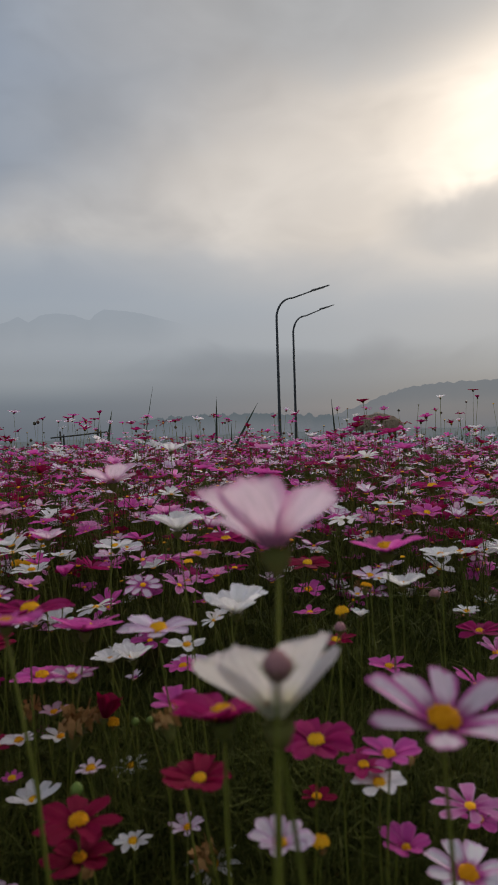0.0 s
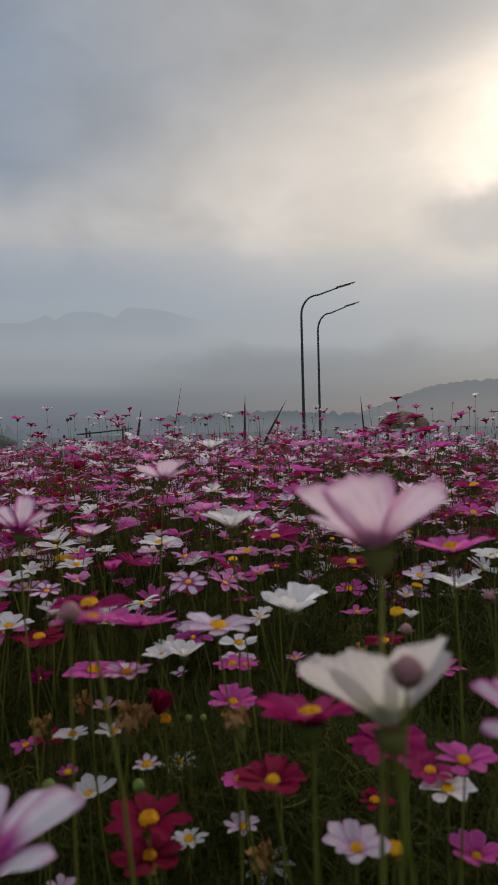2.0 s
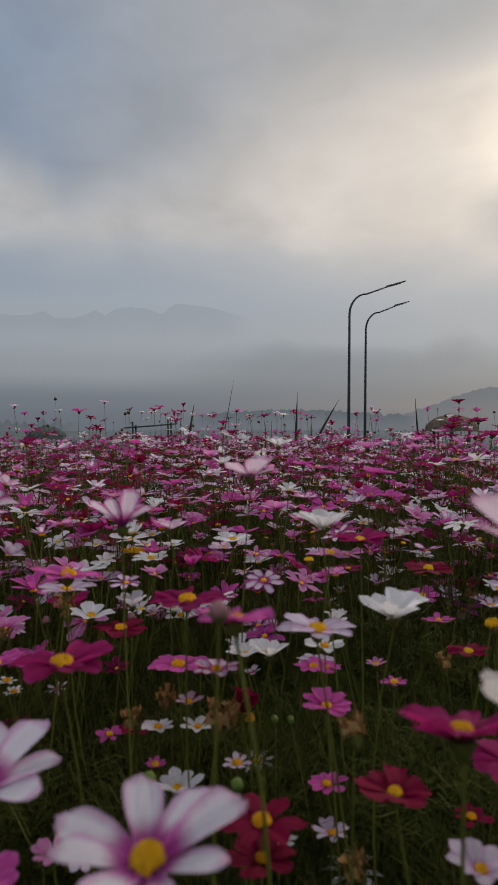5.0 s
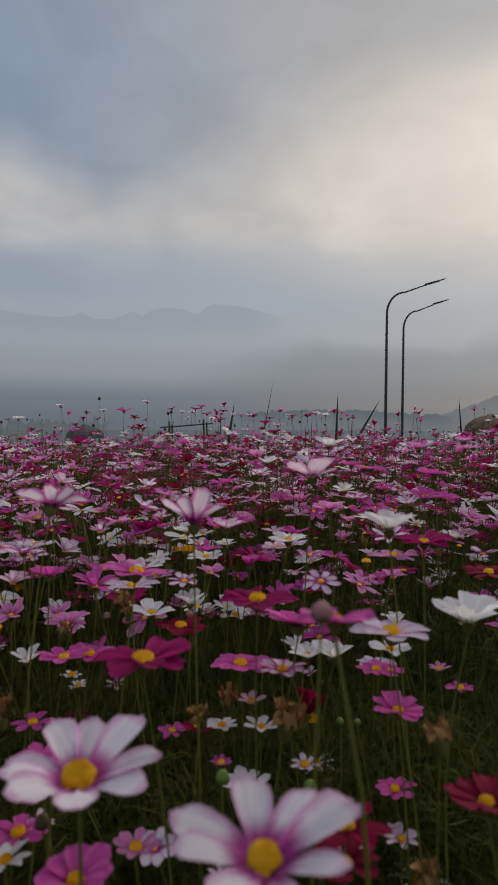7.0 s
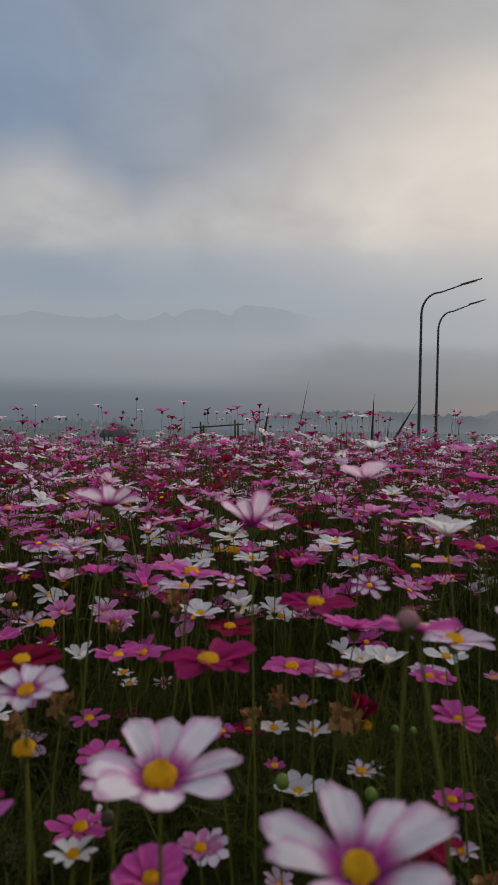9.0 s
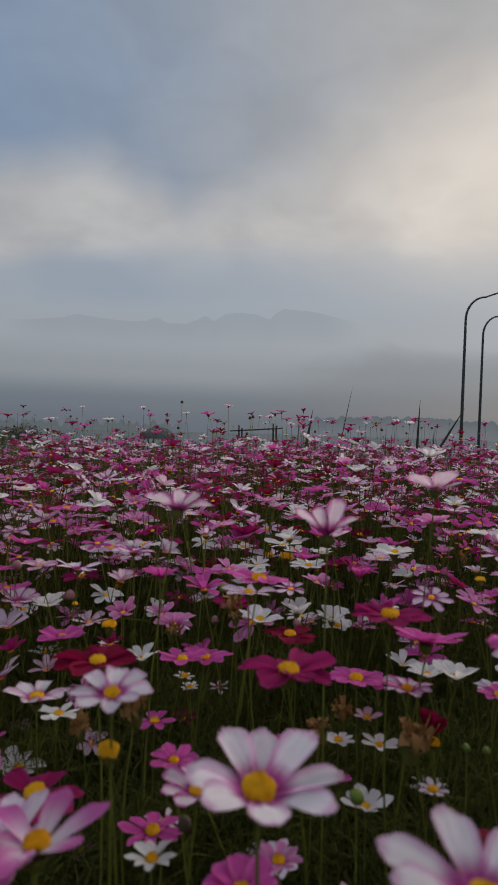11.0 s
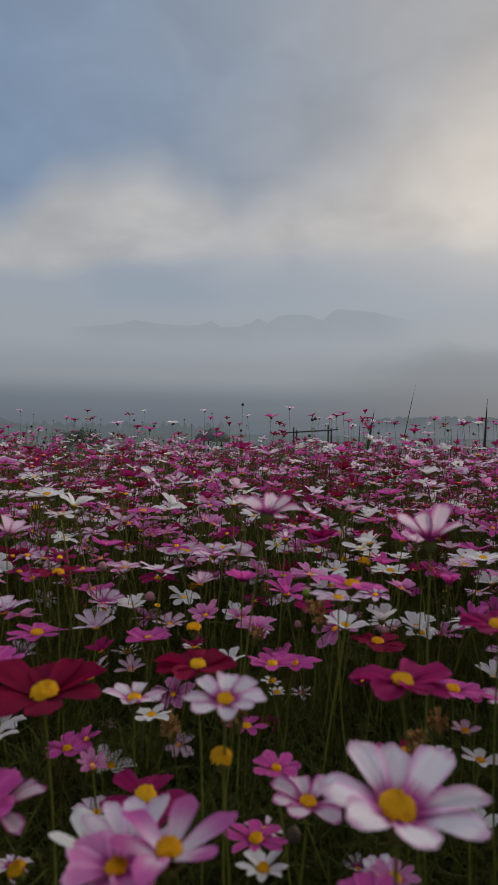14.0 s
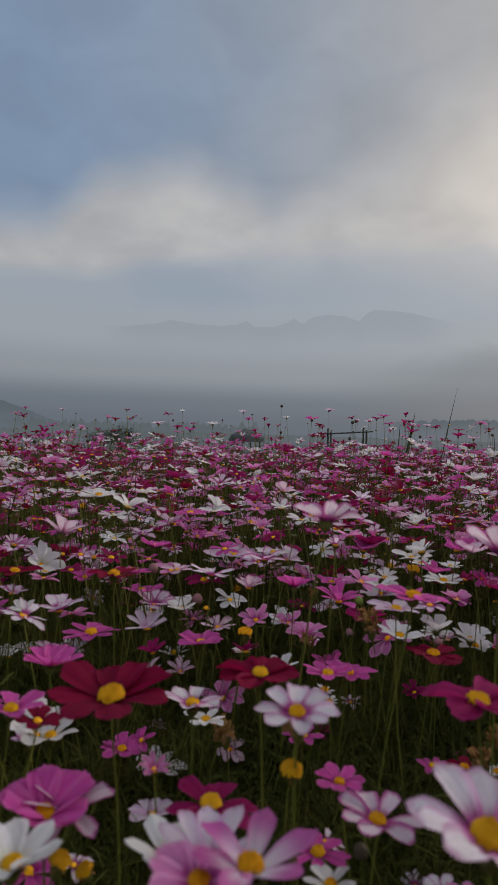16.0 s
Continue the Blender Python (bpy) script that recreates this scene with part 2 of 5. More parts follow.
TIMBER = mottled("wet_timber", (0.03, 0.03, 0.028), (0.07, 0.065, 0.055), 6, 0.8, 0.2, along_z=0.3)
THATCH_GREY = mottled("weathered_thatch", (0.09, 0.10, 0.105), (0.16, 0.17, 0.175), 9, 0.95, 0.05, bump=1.0, size=0.05, along_z=0.3)
THATCH_PALE = mottled("pale_straw", (0.30, 0.26, 0.21), (0.42, 0.37, 0.30), 9, 0.95, 0.05, bump=1.0, size=0.05, along_z=0.3)
THATCH = mottled("straw_thatch", (0.15, 0.115, 0.085), (0.33, 0.245, 0.18), 9, 0.95, 0.05, bump=1.0, size=0.05, along_z=0.3)

# ---- shapes ----


def mesh_from(name, verts, faces, mats, uvs=None, slots=None, soft=True):
    me = bpy.data.meshes.new(name)
    me.from_pydata(verts if isinstance(verts, list) else verts.tolist(), [], faces if isinstance(faces, list) else faces.tolist())
    for m in mats:
        me.materials.append(m)
    if uvs is not None:
        layer = me.uv_layers.new(name="UVMap")
        index = np.empty(len(me.loops), dtype=np.int32)
        me.loops.foreach_get("vertex_index", index)
        layer.data.foreach_set("uv", np.asarray(uvs, dtype=np.float32)[index].ravel())
    if slots is not None:
        me.polygons.foreach_set("material_index", np.asarray(slots, dtype=np.int32))
    if soft:
        me.polygons.foreach_set("use_smooth", np.ones(len(me.polygons), dtype=bool))
    me.update()
    return me


def part(name, me, parent, m=None, label=""):
    ob = new(name, me)
    ob.parent = parent
    if m is not None:
        ob.matrix_basis = m
    if label:
        ob["label"] = label
    return ob


def tube(points, radii, sides=6, cap=True):
    """Verts and faces of a tapered tube along points."""
    verts, faces = [], []
    pts = [Vector(p) for p in points]
    for i, p in enumerate(pts):
        d = (pts[min(i + 1, len(pts) - 1)] - pts[max(i - 1, 0)]).normalized()
        side = d.cross(Vector((0.31, 0.95, 0.07))).normalized()
        other = d.cross(side)
        for k in range(sides):
            a = 2 * math.pi * k / sides
            verts.append(tuple(p + radii[i] * (math.cos(a) * side + math.sin(a) * other)))
    for i in range(len(pts) - 1):
        for k in range(sides):
            a, b = i * sides + k, i * sides + (k + 1) % sides
            faces.append((a, b, b + sides, a + sides))
    if cap:
        faces.append(tuple(range(sides - 1, -1, -1)))
        faces.append(tuple(range((len(pts) - 1) * sides, len(pts) * sides)))
    return verts, faces


def petal_grid(rnd, width, droop, curl, notch, along=(0, 0.22, 0.45, 0.66, 0.83, 0.94, 1.0), nv=7):
    """One petal along +x, of length 1: fluted, widest near the end, with a blunt rounded tip of three shallow teeth."""
    verts, uvs, faces = [], [], []
    twist, lean, wave, start = rnd.uniform(-0.18, 0.18), rnd.uniform(-0.07, 0.07), rnd.uniform(0.0, 0.045), rnd.uniform(0, 6.28)
    lobe, skew = notch * rnd.uniform(0.35, 1.0), rnd.uniform(-0.05, 0.05)
    for u in along:
        half = width * (0.24 + 0.76 * math.sin(math.pi / 2 * min(1.0, u / 0.7)) ** 1.15) * math.sqrt(max(0.0, 1 - 0.70 * max(0.0, (u - 0.72) / 0.28) ** 3.2))
        for j in range(nv):
            v = 2 * j / (nv - 1) - 1
            tip = (0.09 * v * v + lobe * 0.5 * (1 - math.cos(3 * math.pi * v)) + skew * v) * max(0.0, (u - 0.5) / 0.5) ** 2
            x = 0.06 + 0.97 * u - tip
            y = half * v + lean * u * u
            z = 0.16 * u - droop * u * u + curl * half * v * v + 0.10 * width * math.cos(2 * math.pi * v) * math.sin(u * math.pi * 0.85) + twist * half * v * u + wave * math.sin(4.5 * u + start) * u
            verts.append((x, y, z))
            uvs.append((u, 0.5 + 0.5 * v))
    for i in range(len(along) - 1):
        for j in range(nv - 1):
            a = i * nv + j
            faces.append((a, a + nv, a + nv + 1, a + 1))
    return verts, faces, uvs


def petal_meshes(kind, width, droop, notch, count=9):
    rnd = random.Random(f"{kind}{width}")
    made = []
    for _ in range(count):
        v, f, uv = petal_grid(rnd, width * rnd.uniform(0.9, 1.1), droop + rnd.uniform(-0.08, 0.08), rnd.uniform(-0.15, 0.5), notch)
        made.append(mesh_from("petal", v, f, [PETALS[kind]], uv))
    return made


PETAL_STOCK = {}


def petals_of(kind, form):
    if (kind, form) not in PETAL_STOCK:
        width, droop, notch = {"broad": (0.32, 0.12, 0.05), "plain": (0.255, 0.13, 0.05), "narrow": (0.205, 0.14, 0.045), "star": (0.13, 0.16, 0.05)}[form]
        PETAL_STOCK[kind, form] = petal_meshes(kind, width, droop, notch)
    return PETAL_STOCK[kind, form]


def disc_mesh(rings=8, sides=22):
    """The domed eye of florets, radius 1."""
    rnd = random.Random(5)
    verts, faces = [(0, 0, 0.46)], []
    for i in range(1, rings + 1):
        r = i / rings
        for k in range(sides):
            a = 2 * math.pi * (k + 0.5 * (i % 2)) / sides
            rr = r * rnd.uniform(0.9, 1.1)
            verts.append((rr * math.cos(a), rr * math.sin(a), 0.5 * math.sqrt(max(0.0, 1.02 - r * r)) + rnd.uniform(-0.15, 0.15) + (0.09 if (k + i) % 2 else -0.07) - (0.25 if i == rings else 0)))
    for k in range(sides):
        faces.append((0, 1 + k, 1 + (k + 1) % sides))
    for i in range(rings - 1):
        for k in range(sides):
            a, b = 1 + i * sides + k, 1 + i * sides + (k + 1) % sides
            faces.append((a, a + sides, b + sides, b))
    return mesh_from("disc", verts, faces, [DISC])


def calyx_mesh(mat, sides=8):
    """A shallow cup under the bloom with pointed sepals, radius 1, top at z 0."""
    verts, faces = [], []
    for r, z in ((0.22, -1.25), (0.62, -1.0), (0.98, -0.45), (1.02, -0.05)):
        for k in range(sides):
            a = 2 * math.pi * k / sides
            verts.append((r * math.cos(a), r * math.sin(a), z))
    for i in range(3):
        for k in range(sides):
            a, b = i * sides + k, i * sides + (k + 1) % sides
            faces.append((a, b, b + sides, a + sides))
    for k in range(sides):
        a = 2 * math.pi * (k + 0.5) / sides
        verts.append((1.75 * math.cos(a), 1.75 * math.sin(a), 0.12))
        faces.append((3 * sides + k, 3 * sides + (k + 1) % sides, len(verts) - 1))
    return mesh_from("calyx", verts, faces, [mat])


def bud_mesh(mat, sides=8):
    """A closed bud, radius about 1, standing on z 0, with pressed ribs."""
    verts, faces = [], []
    prof = ((0.25, 0.0), (0.75, 0.18), (1.0, 0.7), (0.92, 1.25), (0.55, 1.75), (0.12, 1.95))
    for i, (r, z) in enumerate(prof):
        for k in range(sides):
            a = 2 * math.pi * k / sides + 0.1 * i
            rr = r * (1.07 if k % 2 else 0.93)
            verts.append((rr * math.cos(a), rr * math.sin(a), z))
    for i in range(len(prof) - 1):
        for k in range(sides):
            a, b = i * sides + k, i * sides + (k + 1) % sides
            faces.append((a, b, b + sides, a + sides))
    faces.append(tuple(range((len(prof) - 1) * sides, len(prof) * sides)))
    return mesh_from("bud", verts, faces, [mat])


def stem_mesh(seed):
    """A wiry stem from z 0 to z 1, a little bowed; the radius is in metres."""
    rnd = random.Random(seed)
    bow, way, kink = rnd.uniform(0.004, 0.016), rnd.uniform(0, 6.28), rnd.uniform(-0.006, 0.006)
    pts, radii = [], []
    for i in range(7):
        u = i / 6
        b = bow * math.sin(u * math.pi) + kink * math.sin(2 * math.pi * u)
        pts.append((b * math.cos(way), b * math.sin(way), u))
        radii.append(0.0013 - 0.0005 * u)
    v, f = tube(pts, radii, 5, False)
    return mesh_from("stem", v, f, [STEM])


def withered_mesh(seed):
    """Shrivelled petals hanging round a spent head, radius about 1."""
    rnd = random.Random(seed)
    verts, faces = [], []
    for k in range(26):
        a = 2 * math.pi * k / 13 + rnd.uniform(-0.3, 0.3)
        length, fall, w = rnd.uniform(0.25, 0.95), rnd.uniform(-0.5, 1.2), rnd.uniform(0.16, 0.34)
        base = len(verts)
        for i in range(4):
            u = i / 3
            r, z = 0.35 + length * 0.75 * math.sin(u * 1.5), 0.5 + 0.35 * u - fall * u * u
            for s in (-1, 1):
                aa = a + s * w * (0.6 + 0.5 * math.sin(u * 3)) + 0.25 * u * rnd.uniform(-1, 1)
                verts.append((r * math.cos(aa), r * math.sin(aa), z + 0.2 * rnd.uniform(-1, 1)))
        for i in range(3):
            p = base + 2 * i
            faces.append((p, p + 1, p + 3, p + 2))
    return mesh_from("withered_petals", verts, faces, [DRIED])


DISC_MESH, CALYX_MESH = disc_mesh(), calyx_mesh(CALYX)
STEMS = [stem_mesh(k) for k in range(6)]
BUDS = {"dark": bud_mesh(BUD_DARK), "pink": bud_mesh(BUD_PINK), "green": bud_mesh(BUD_GREEN)}
WITHERED = [withered_mesh(k) for k in range(3)]
FLOWER_RND = random.Random(11)
ROOTS = []


def turned(axis_tilt, toward):
    """The turn of a head that leans by axis_tilt degrees; toward: 0 to the path, 90 to the right of it, 180 away."""
    a = radians(toward)
    axis = Vector((math.cos(a), math.sin(a), 0))
    return Matrix.Rotation(radians(axis_tilt), 4, axis)


def stalk(thing, top, lean):
    """The stem of a thing whose base is at the root, up to the head."""
    rel = top - thing.location
    m = Matrix.LocRotScale((0, 0, 0), rel.to_track_quat("Z", "Y"), (lean, lean, rel.length))
    part("stem", FLOWER_RND.choice(STEMS), thing, m)


def root_under(x, y, rnd, reach=0.085):
    a, r = rnd.uniform(0, 6.28), rnd.uniform(0, reach) * min(1.0, max(0.15, (y - 0.15) / 0.5))
    return Vector((x + r * math.cos(a), y + r * math.sin(a), 0.0))


def cosmos(kind, x, y, z, d=0.072, tilt=None, toward=None, cup=None, form="plain", count=None, spin=None, note=""):
    """One cosmos flower whose eye is at (x, y, z): stem, calyx, eye and single petals."""
    rnd = FLOWER_RND
    wild = tilt is None
    tilt = min(32, abs(rnd.gauss(0, 14))) if wild else tilt
    toward = rnd.uniform(-180, 180) if toward is None else toward
    cup = rnd.uniform(8, 34) if cup is None else cup
    count = rnd.choice((8, 8, 8, 8, 8, 7, 7, 6)) if count is None else count
    thing = new("cosmos_flower")
    thing.location = root_under(x, y, rnd)
    ROOTS.append((thing.location.x, thing.location.y))
    size = 0.475 * d
    eye = max(0.0054, size * 0.22) * rnd.uniform(0.9, 1.1)
    if not wild and tilt < 20:
        z -= eye * (0.3 + 0.8 * math.tan(radians(cup)))
    head = Matrix.Translation(Vector((x, y, z)) - thing.location) @ turned(tilt, toward)
    stalk(thing, Vector((x, y, z)) - (turned(tilt, toward).to_3x3() @ Vector((0, 0, eye * 1.1))), (1.35 if y < 0.32 else 1.0) if z > 0.3 else 0.8)
    part("calyx", CALYX_MESH, thing, head @ Matrix.Diagonal((eye * 0.74, eye * 0.74, eye * 0.85, 1)))
    part("disc", DISC_MESH, thing, head @ pose(0, 0, eye * (0.34 + 0.8 * math.tan(radians(cup))), 0, 0, rnd.uniform(0, 360)) @ Matrix.Scale(eye * (1 - 0.008 * cup), 4))
    spin = rnd.uniform(0, 45) if spin is None else spin
    stock = petals_of(kind, form)
    for k in range(count):
        turn = spin + 360 / count * k + rnd.uniform(-7, 7)
        grow = size * rnd.uniform(0.86, 1.09)
        stray = rnd.choice((-24, 20, 30)) if wild and rnd.random() < 0.05 else rnd.gauss(0, 8 if wild else 3)
        part("petal", rnd.choice(stock), thing, head @ pose(0, 0, 0.0006 * (k % 2), rnd.gauss(0, 9 if wild else 5), -(cup + stray), turn) @ Matrix.Diagonal((grow, grow, grow, 1)))
    words = PETAL_WORDS[kind]
    shape = " cupped" if cup > 24 else ""
    tagged(thing, note or f"{words}{shape} cosmos flower with yellow eye on thin green stem", "flower", "cosmos flowers in the field")
    return thing


def bud(x, y, z, size=0.006, kind="dark"):
    thing = new("flower_bud")
    thing.location = root_under(x, y, FLOWER_RND)
    top = Vector((x, y, z))
    stalk(thing, top, 0.8)
    part("bud", BUDS[kind], thing, Matrix.Translation(top - thing.location) @ turned(FLOWER_RND.uniform(0, 15), FLOWER_RND.uniform(0, 360)) @ Matrix.Diagonal((size, size, size, 1)))
    if kind == "pink":
        part("calyx", CALYX_MESH, thing, Matrix.Translation(top - thing.location) @ pose(0, 0, size * 0.75) @ Matrix.Diagonal((size * 0.92, size * 0.92, size * 0.85, 1)))
    return tagged(thing, "closed " + {"pink": "dusky pink", "dark": "dark green", "green": "fresh green"}[kind] + " cosmos bud on a bare stem", "flower bud", "cosmos buds")


def spent(x, y, z, size=0.01, yellow=True):
    """A spent head: the bare yellow eye, or brown petals that hang round it."""
    thing = new("spent_flower")
    thing.location = root_under(x, y, FLOWER_RND)
    top = Vector((x, y, z))
    stalk(thing, top, 0.9)
    head = Matrix.Translation(top - thing.location) @ turned(FLOWER_RND.uniform(5, 25), FLOWER_RND.uniform(0, 360))
    part("calyx", CALYX_MESH, thing, head @ Matrix.Diagonal((size * 0.55, size * 0.55, size * 1.0, 1)))
    if yellow:
        part("disc", DISC_MESH, thing, head @ pose(0, 0, size * 0.3) @ Matrix.Diagonal((size * 0.9, size * 0.9, size * 0.8, 1)))
    fold = size * (0.62 if yellow else 1.0)
    part("withered_petals", FLOWER_RND.choice(WITHERED), thing, head @ pose(0, 0, -0.5 * size if yellow else 0) @ Matrix.Diagonal((fold * 1.2, fold * 1.2, fold * 1.5, 1)))
    return tagged(thing, "spent cosmos head with yellow eye and shrivelled brown petals" if yellow else "withered brown cosmos head with shrivelled petals", "dead flower", "spent cosmos heads")


# ---- ground ----


def ground_height(x, y):
    """Flat under the flowers, then a bank and a long slope down into the valley."""
    r = math.hypot(x, y)
    u = min(1.0, max(0.0, (r - 5.6) / 4.0))
    v = min(1.0, max(0.0, (r - 8.0) / 150.0))
    w = min(1.0, max(0.0, (r - 110.0) / 1400.0))
    return -1.0 * u * u * (3 - 2 * u) - 8.5 * v * v * (3 - 2 * v) - 80.0 * w * w * (3 - 2 * w)


def ground_sheet():
    verts, faces = [], []
    radii = [0.0, 0.4, 0.8, 1.3, 1.9, 2.6, 3.4, 4.4, 5.4, 6.2, 7, 8, 9, 9.6, 12, 18, 26, 38, 55, 80, 110, 160, 240, 360, 500, 700, 950, 1200, 1500, 4200]
    sides = 72
    for r in radii:
        for k in range(sides):
            a = 2 * math.pi * k / sides
            x, y = r * math.cos(a), r * math.sin(a)
            verts.append((x, y, ground_height(x, y) + (0.02 * noise.noise((x * 2, y * 2, 0)) - 0.01 if 0 < r < 6 else 0)))
    for i in range(len(radii) - 1):
        for k in range(sides):
            a, b = i * sides + k, i * sides + (k + 1) % sides
            faces.append((a, a + sides, b + sides, b))
    m, t = material("meadow_ground")
    at = t.nodes.new("ShaderNodeTexCoord").outputs["Object"]
    near = speckle(t, at, 14, 4.0, 0.6)
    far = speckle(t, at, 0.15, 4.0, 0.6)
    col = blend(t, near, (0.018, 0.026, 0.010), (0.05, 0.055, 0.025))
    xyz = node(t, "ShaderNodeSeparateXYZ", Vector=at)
    # below the bank: valley grass in paler grey-green, mist put into its colour
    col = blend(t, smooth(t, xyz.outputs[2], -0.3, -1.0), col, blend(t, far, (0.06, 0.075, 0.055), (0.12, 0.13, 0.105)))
    lump = node(t, "ShaderNodeBump", Strength=0.8, Distance=0.02, Height=near).outputs[0]
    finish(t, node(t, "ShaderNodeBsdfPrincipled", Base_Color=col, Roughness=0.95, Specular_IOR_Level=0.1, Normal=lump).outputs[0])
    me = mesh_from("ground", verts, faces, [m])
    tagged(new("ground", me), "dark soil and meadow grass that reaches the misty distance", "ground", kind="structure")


ground_sheet()

# ---- distance ----


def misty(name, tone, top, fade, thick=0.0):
    """Woods with the haze painted on as a glowing tone: how far it covers what is behind, from thick at the foot to top
    at the crest.
    """
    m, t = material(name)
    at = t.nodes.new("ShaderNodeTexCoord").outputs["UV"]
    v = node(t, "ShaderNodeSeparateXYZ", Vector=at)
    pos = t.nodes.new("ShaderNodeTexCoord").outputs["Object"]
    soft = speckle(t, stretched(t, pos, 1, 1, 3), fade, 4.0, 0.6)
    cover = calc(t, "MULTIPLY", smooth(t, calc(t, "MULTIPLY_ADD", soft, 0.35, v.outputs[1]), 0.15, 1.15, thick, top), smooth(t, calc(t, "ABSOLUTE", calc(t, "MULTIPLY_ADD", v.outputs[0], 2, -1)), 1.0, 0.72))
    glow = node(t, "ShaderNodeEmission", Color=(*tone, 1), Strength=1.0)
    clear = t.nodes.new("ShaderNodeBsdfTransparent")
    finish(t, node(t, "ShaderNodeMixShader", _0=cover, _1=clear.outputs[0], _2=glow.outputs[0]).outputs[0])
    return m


def ridge(name, label, far, az0, az1, profile, foot, mat, steps=260):
    """A ridge round the place: profile gives the crest's angle above the horizon for a bearing, in degrees."""
    verts, uvs, faces = [], [], []
    rows = 6
    for i in range(steps + 1):
        s = i / steps
        az = az0 + (az1 - az0) * s
        crest = 0.62 + far * math.tan(radians(profile(az)))
        low = 0.62 + far * math.tan(radians(foot))
        for j in range(rows):
            u = j / (rows - 1)
            reach = far * (1 - 0.12 * (1 - u))
            verts.append((reach * math.sin(radians(az)), reach * math.cos(radians(az)), low + (crest - low) * u))
            uvs.append((s, u))
    for i in range(steps):
        for j in range(rows - 1):
            a = i * rows + j
            faces.append((a, a + rows, a + rows + 1, a + 1))
    ob = new(name, mesh_from(name, verts, faces, [mat], uvs))
    ob.visible_shadow = False
    return tagged(ob, label, "hills", kind="structure")


CREST = ((-31, 8.2), (-24, 8.9), (-21, 9.3), (-19.5, 9.75), (-17, 9.5), (-14.5, 9.4), (-13, 9.55), (-12, 9.95), (-11, 9.4), (-9.2, 9.45), (-8, 9.9), (-7.3, 10.3), (-6.4, 9.8), (-5.3, 10.5),
         (-4, 10.7), (-2.4, 10.6), (-0.9, 10.1), (-0.2, 10.8), (0.5, 11.15), (2.6, 11.0), (4, 10.8), (8, 9.8))


def far_crest(az):
    return float(np.interp(az, [a for a, _ in CREST], [h for _, h in CREST])) + 0.05 * noise.noise((az * 3.4, 1, 3)) + 0.03 * noise.noise((az * 9, 1, 3)) - 0.05


def wood_crest(az, centre, wide, high, rough=0.12):
    crowns = rough * noise.noise((az * 1.6, 4, 1)) + 0.7 * rough * abs(noise.noise((az * 4.5, 2, 8))) + 0.45 * rough * abs(noise.noise((az * 11, 2, 8)))
    return high * math.exp(-abs((az - centre) / wide) ** 2.6) + crowns


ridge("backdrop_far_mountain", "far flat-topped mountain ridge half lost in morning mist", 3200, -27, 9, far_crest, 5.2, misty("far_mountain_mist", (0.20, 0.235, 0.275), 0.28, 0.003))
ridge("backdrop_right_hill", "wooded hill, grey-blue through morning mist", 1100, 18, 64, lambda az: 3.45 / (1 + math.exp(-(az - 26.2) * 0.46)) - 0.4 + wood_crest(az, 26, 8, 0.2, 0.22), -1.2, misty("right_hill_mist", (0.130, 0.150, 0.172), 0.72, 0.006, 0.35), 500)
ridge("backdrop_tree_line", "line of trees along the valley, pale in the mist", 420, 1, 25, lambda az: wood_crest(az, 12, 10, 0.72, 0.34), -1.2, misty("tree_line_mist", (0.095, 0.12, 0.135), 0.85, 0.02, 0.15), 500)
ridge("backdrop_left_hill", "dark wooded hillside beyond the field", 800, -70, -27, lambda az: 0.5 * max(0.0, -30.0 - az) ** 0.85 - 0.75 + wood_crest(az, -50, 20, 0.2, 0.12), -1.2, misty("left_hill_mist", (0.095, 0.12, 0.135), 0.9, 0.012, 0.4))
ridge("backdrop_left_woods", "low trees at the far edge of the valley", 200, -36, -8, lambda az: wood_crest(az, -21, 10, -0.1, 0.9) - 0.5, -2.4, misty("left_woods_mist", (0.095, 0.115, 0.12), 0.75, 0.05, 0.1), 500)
# no ridge: an added sheet of glowing mist colour that hides the valley floor
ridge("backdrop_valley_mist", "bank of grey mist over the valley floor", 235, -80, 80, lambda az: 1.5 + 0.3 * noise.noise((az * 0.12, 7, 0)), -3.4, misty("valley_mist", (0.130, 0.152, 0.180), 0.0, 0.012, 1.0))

# ---- street lamps, hut, rail, tall blades ----


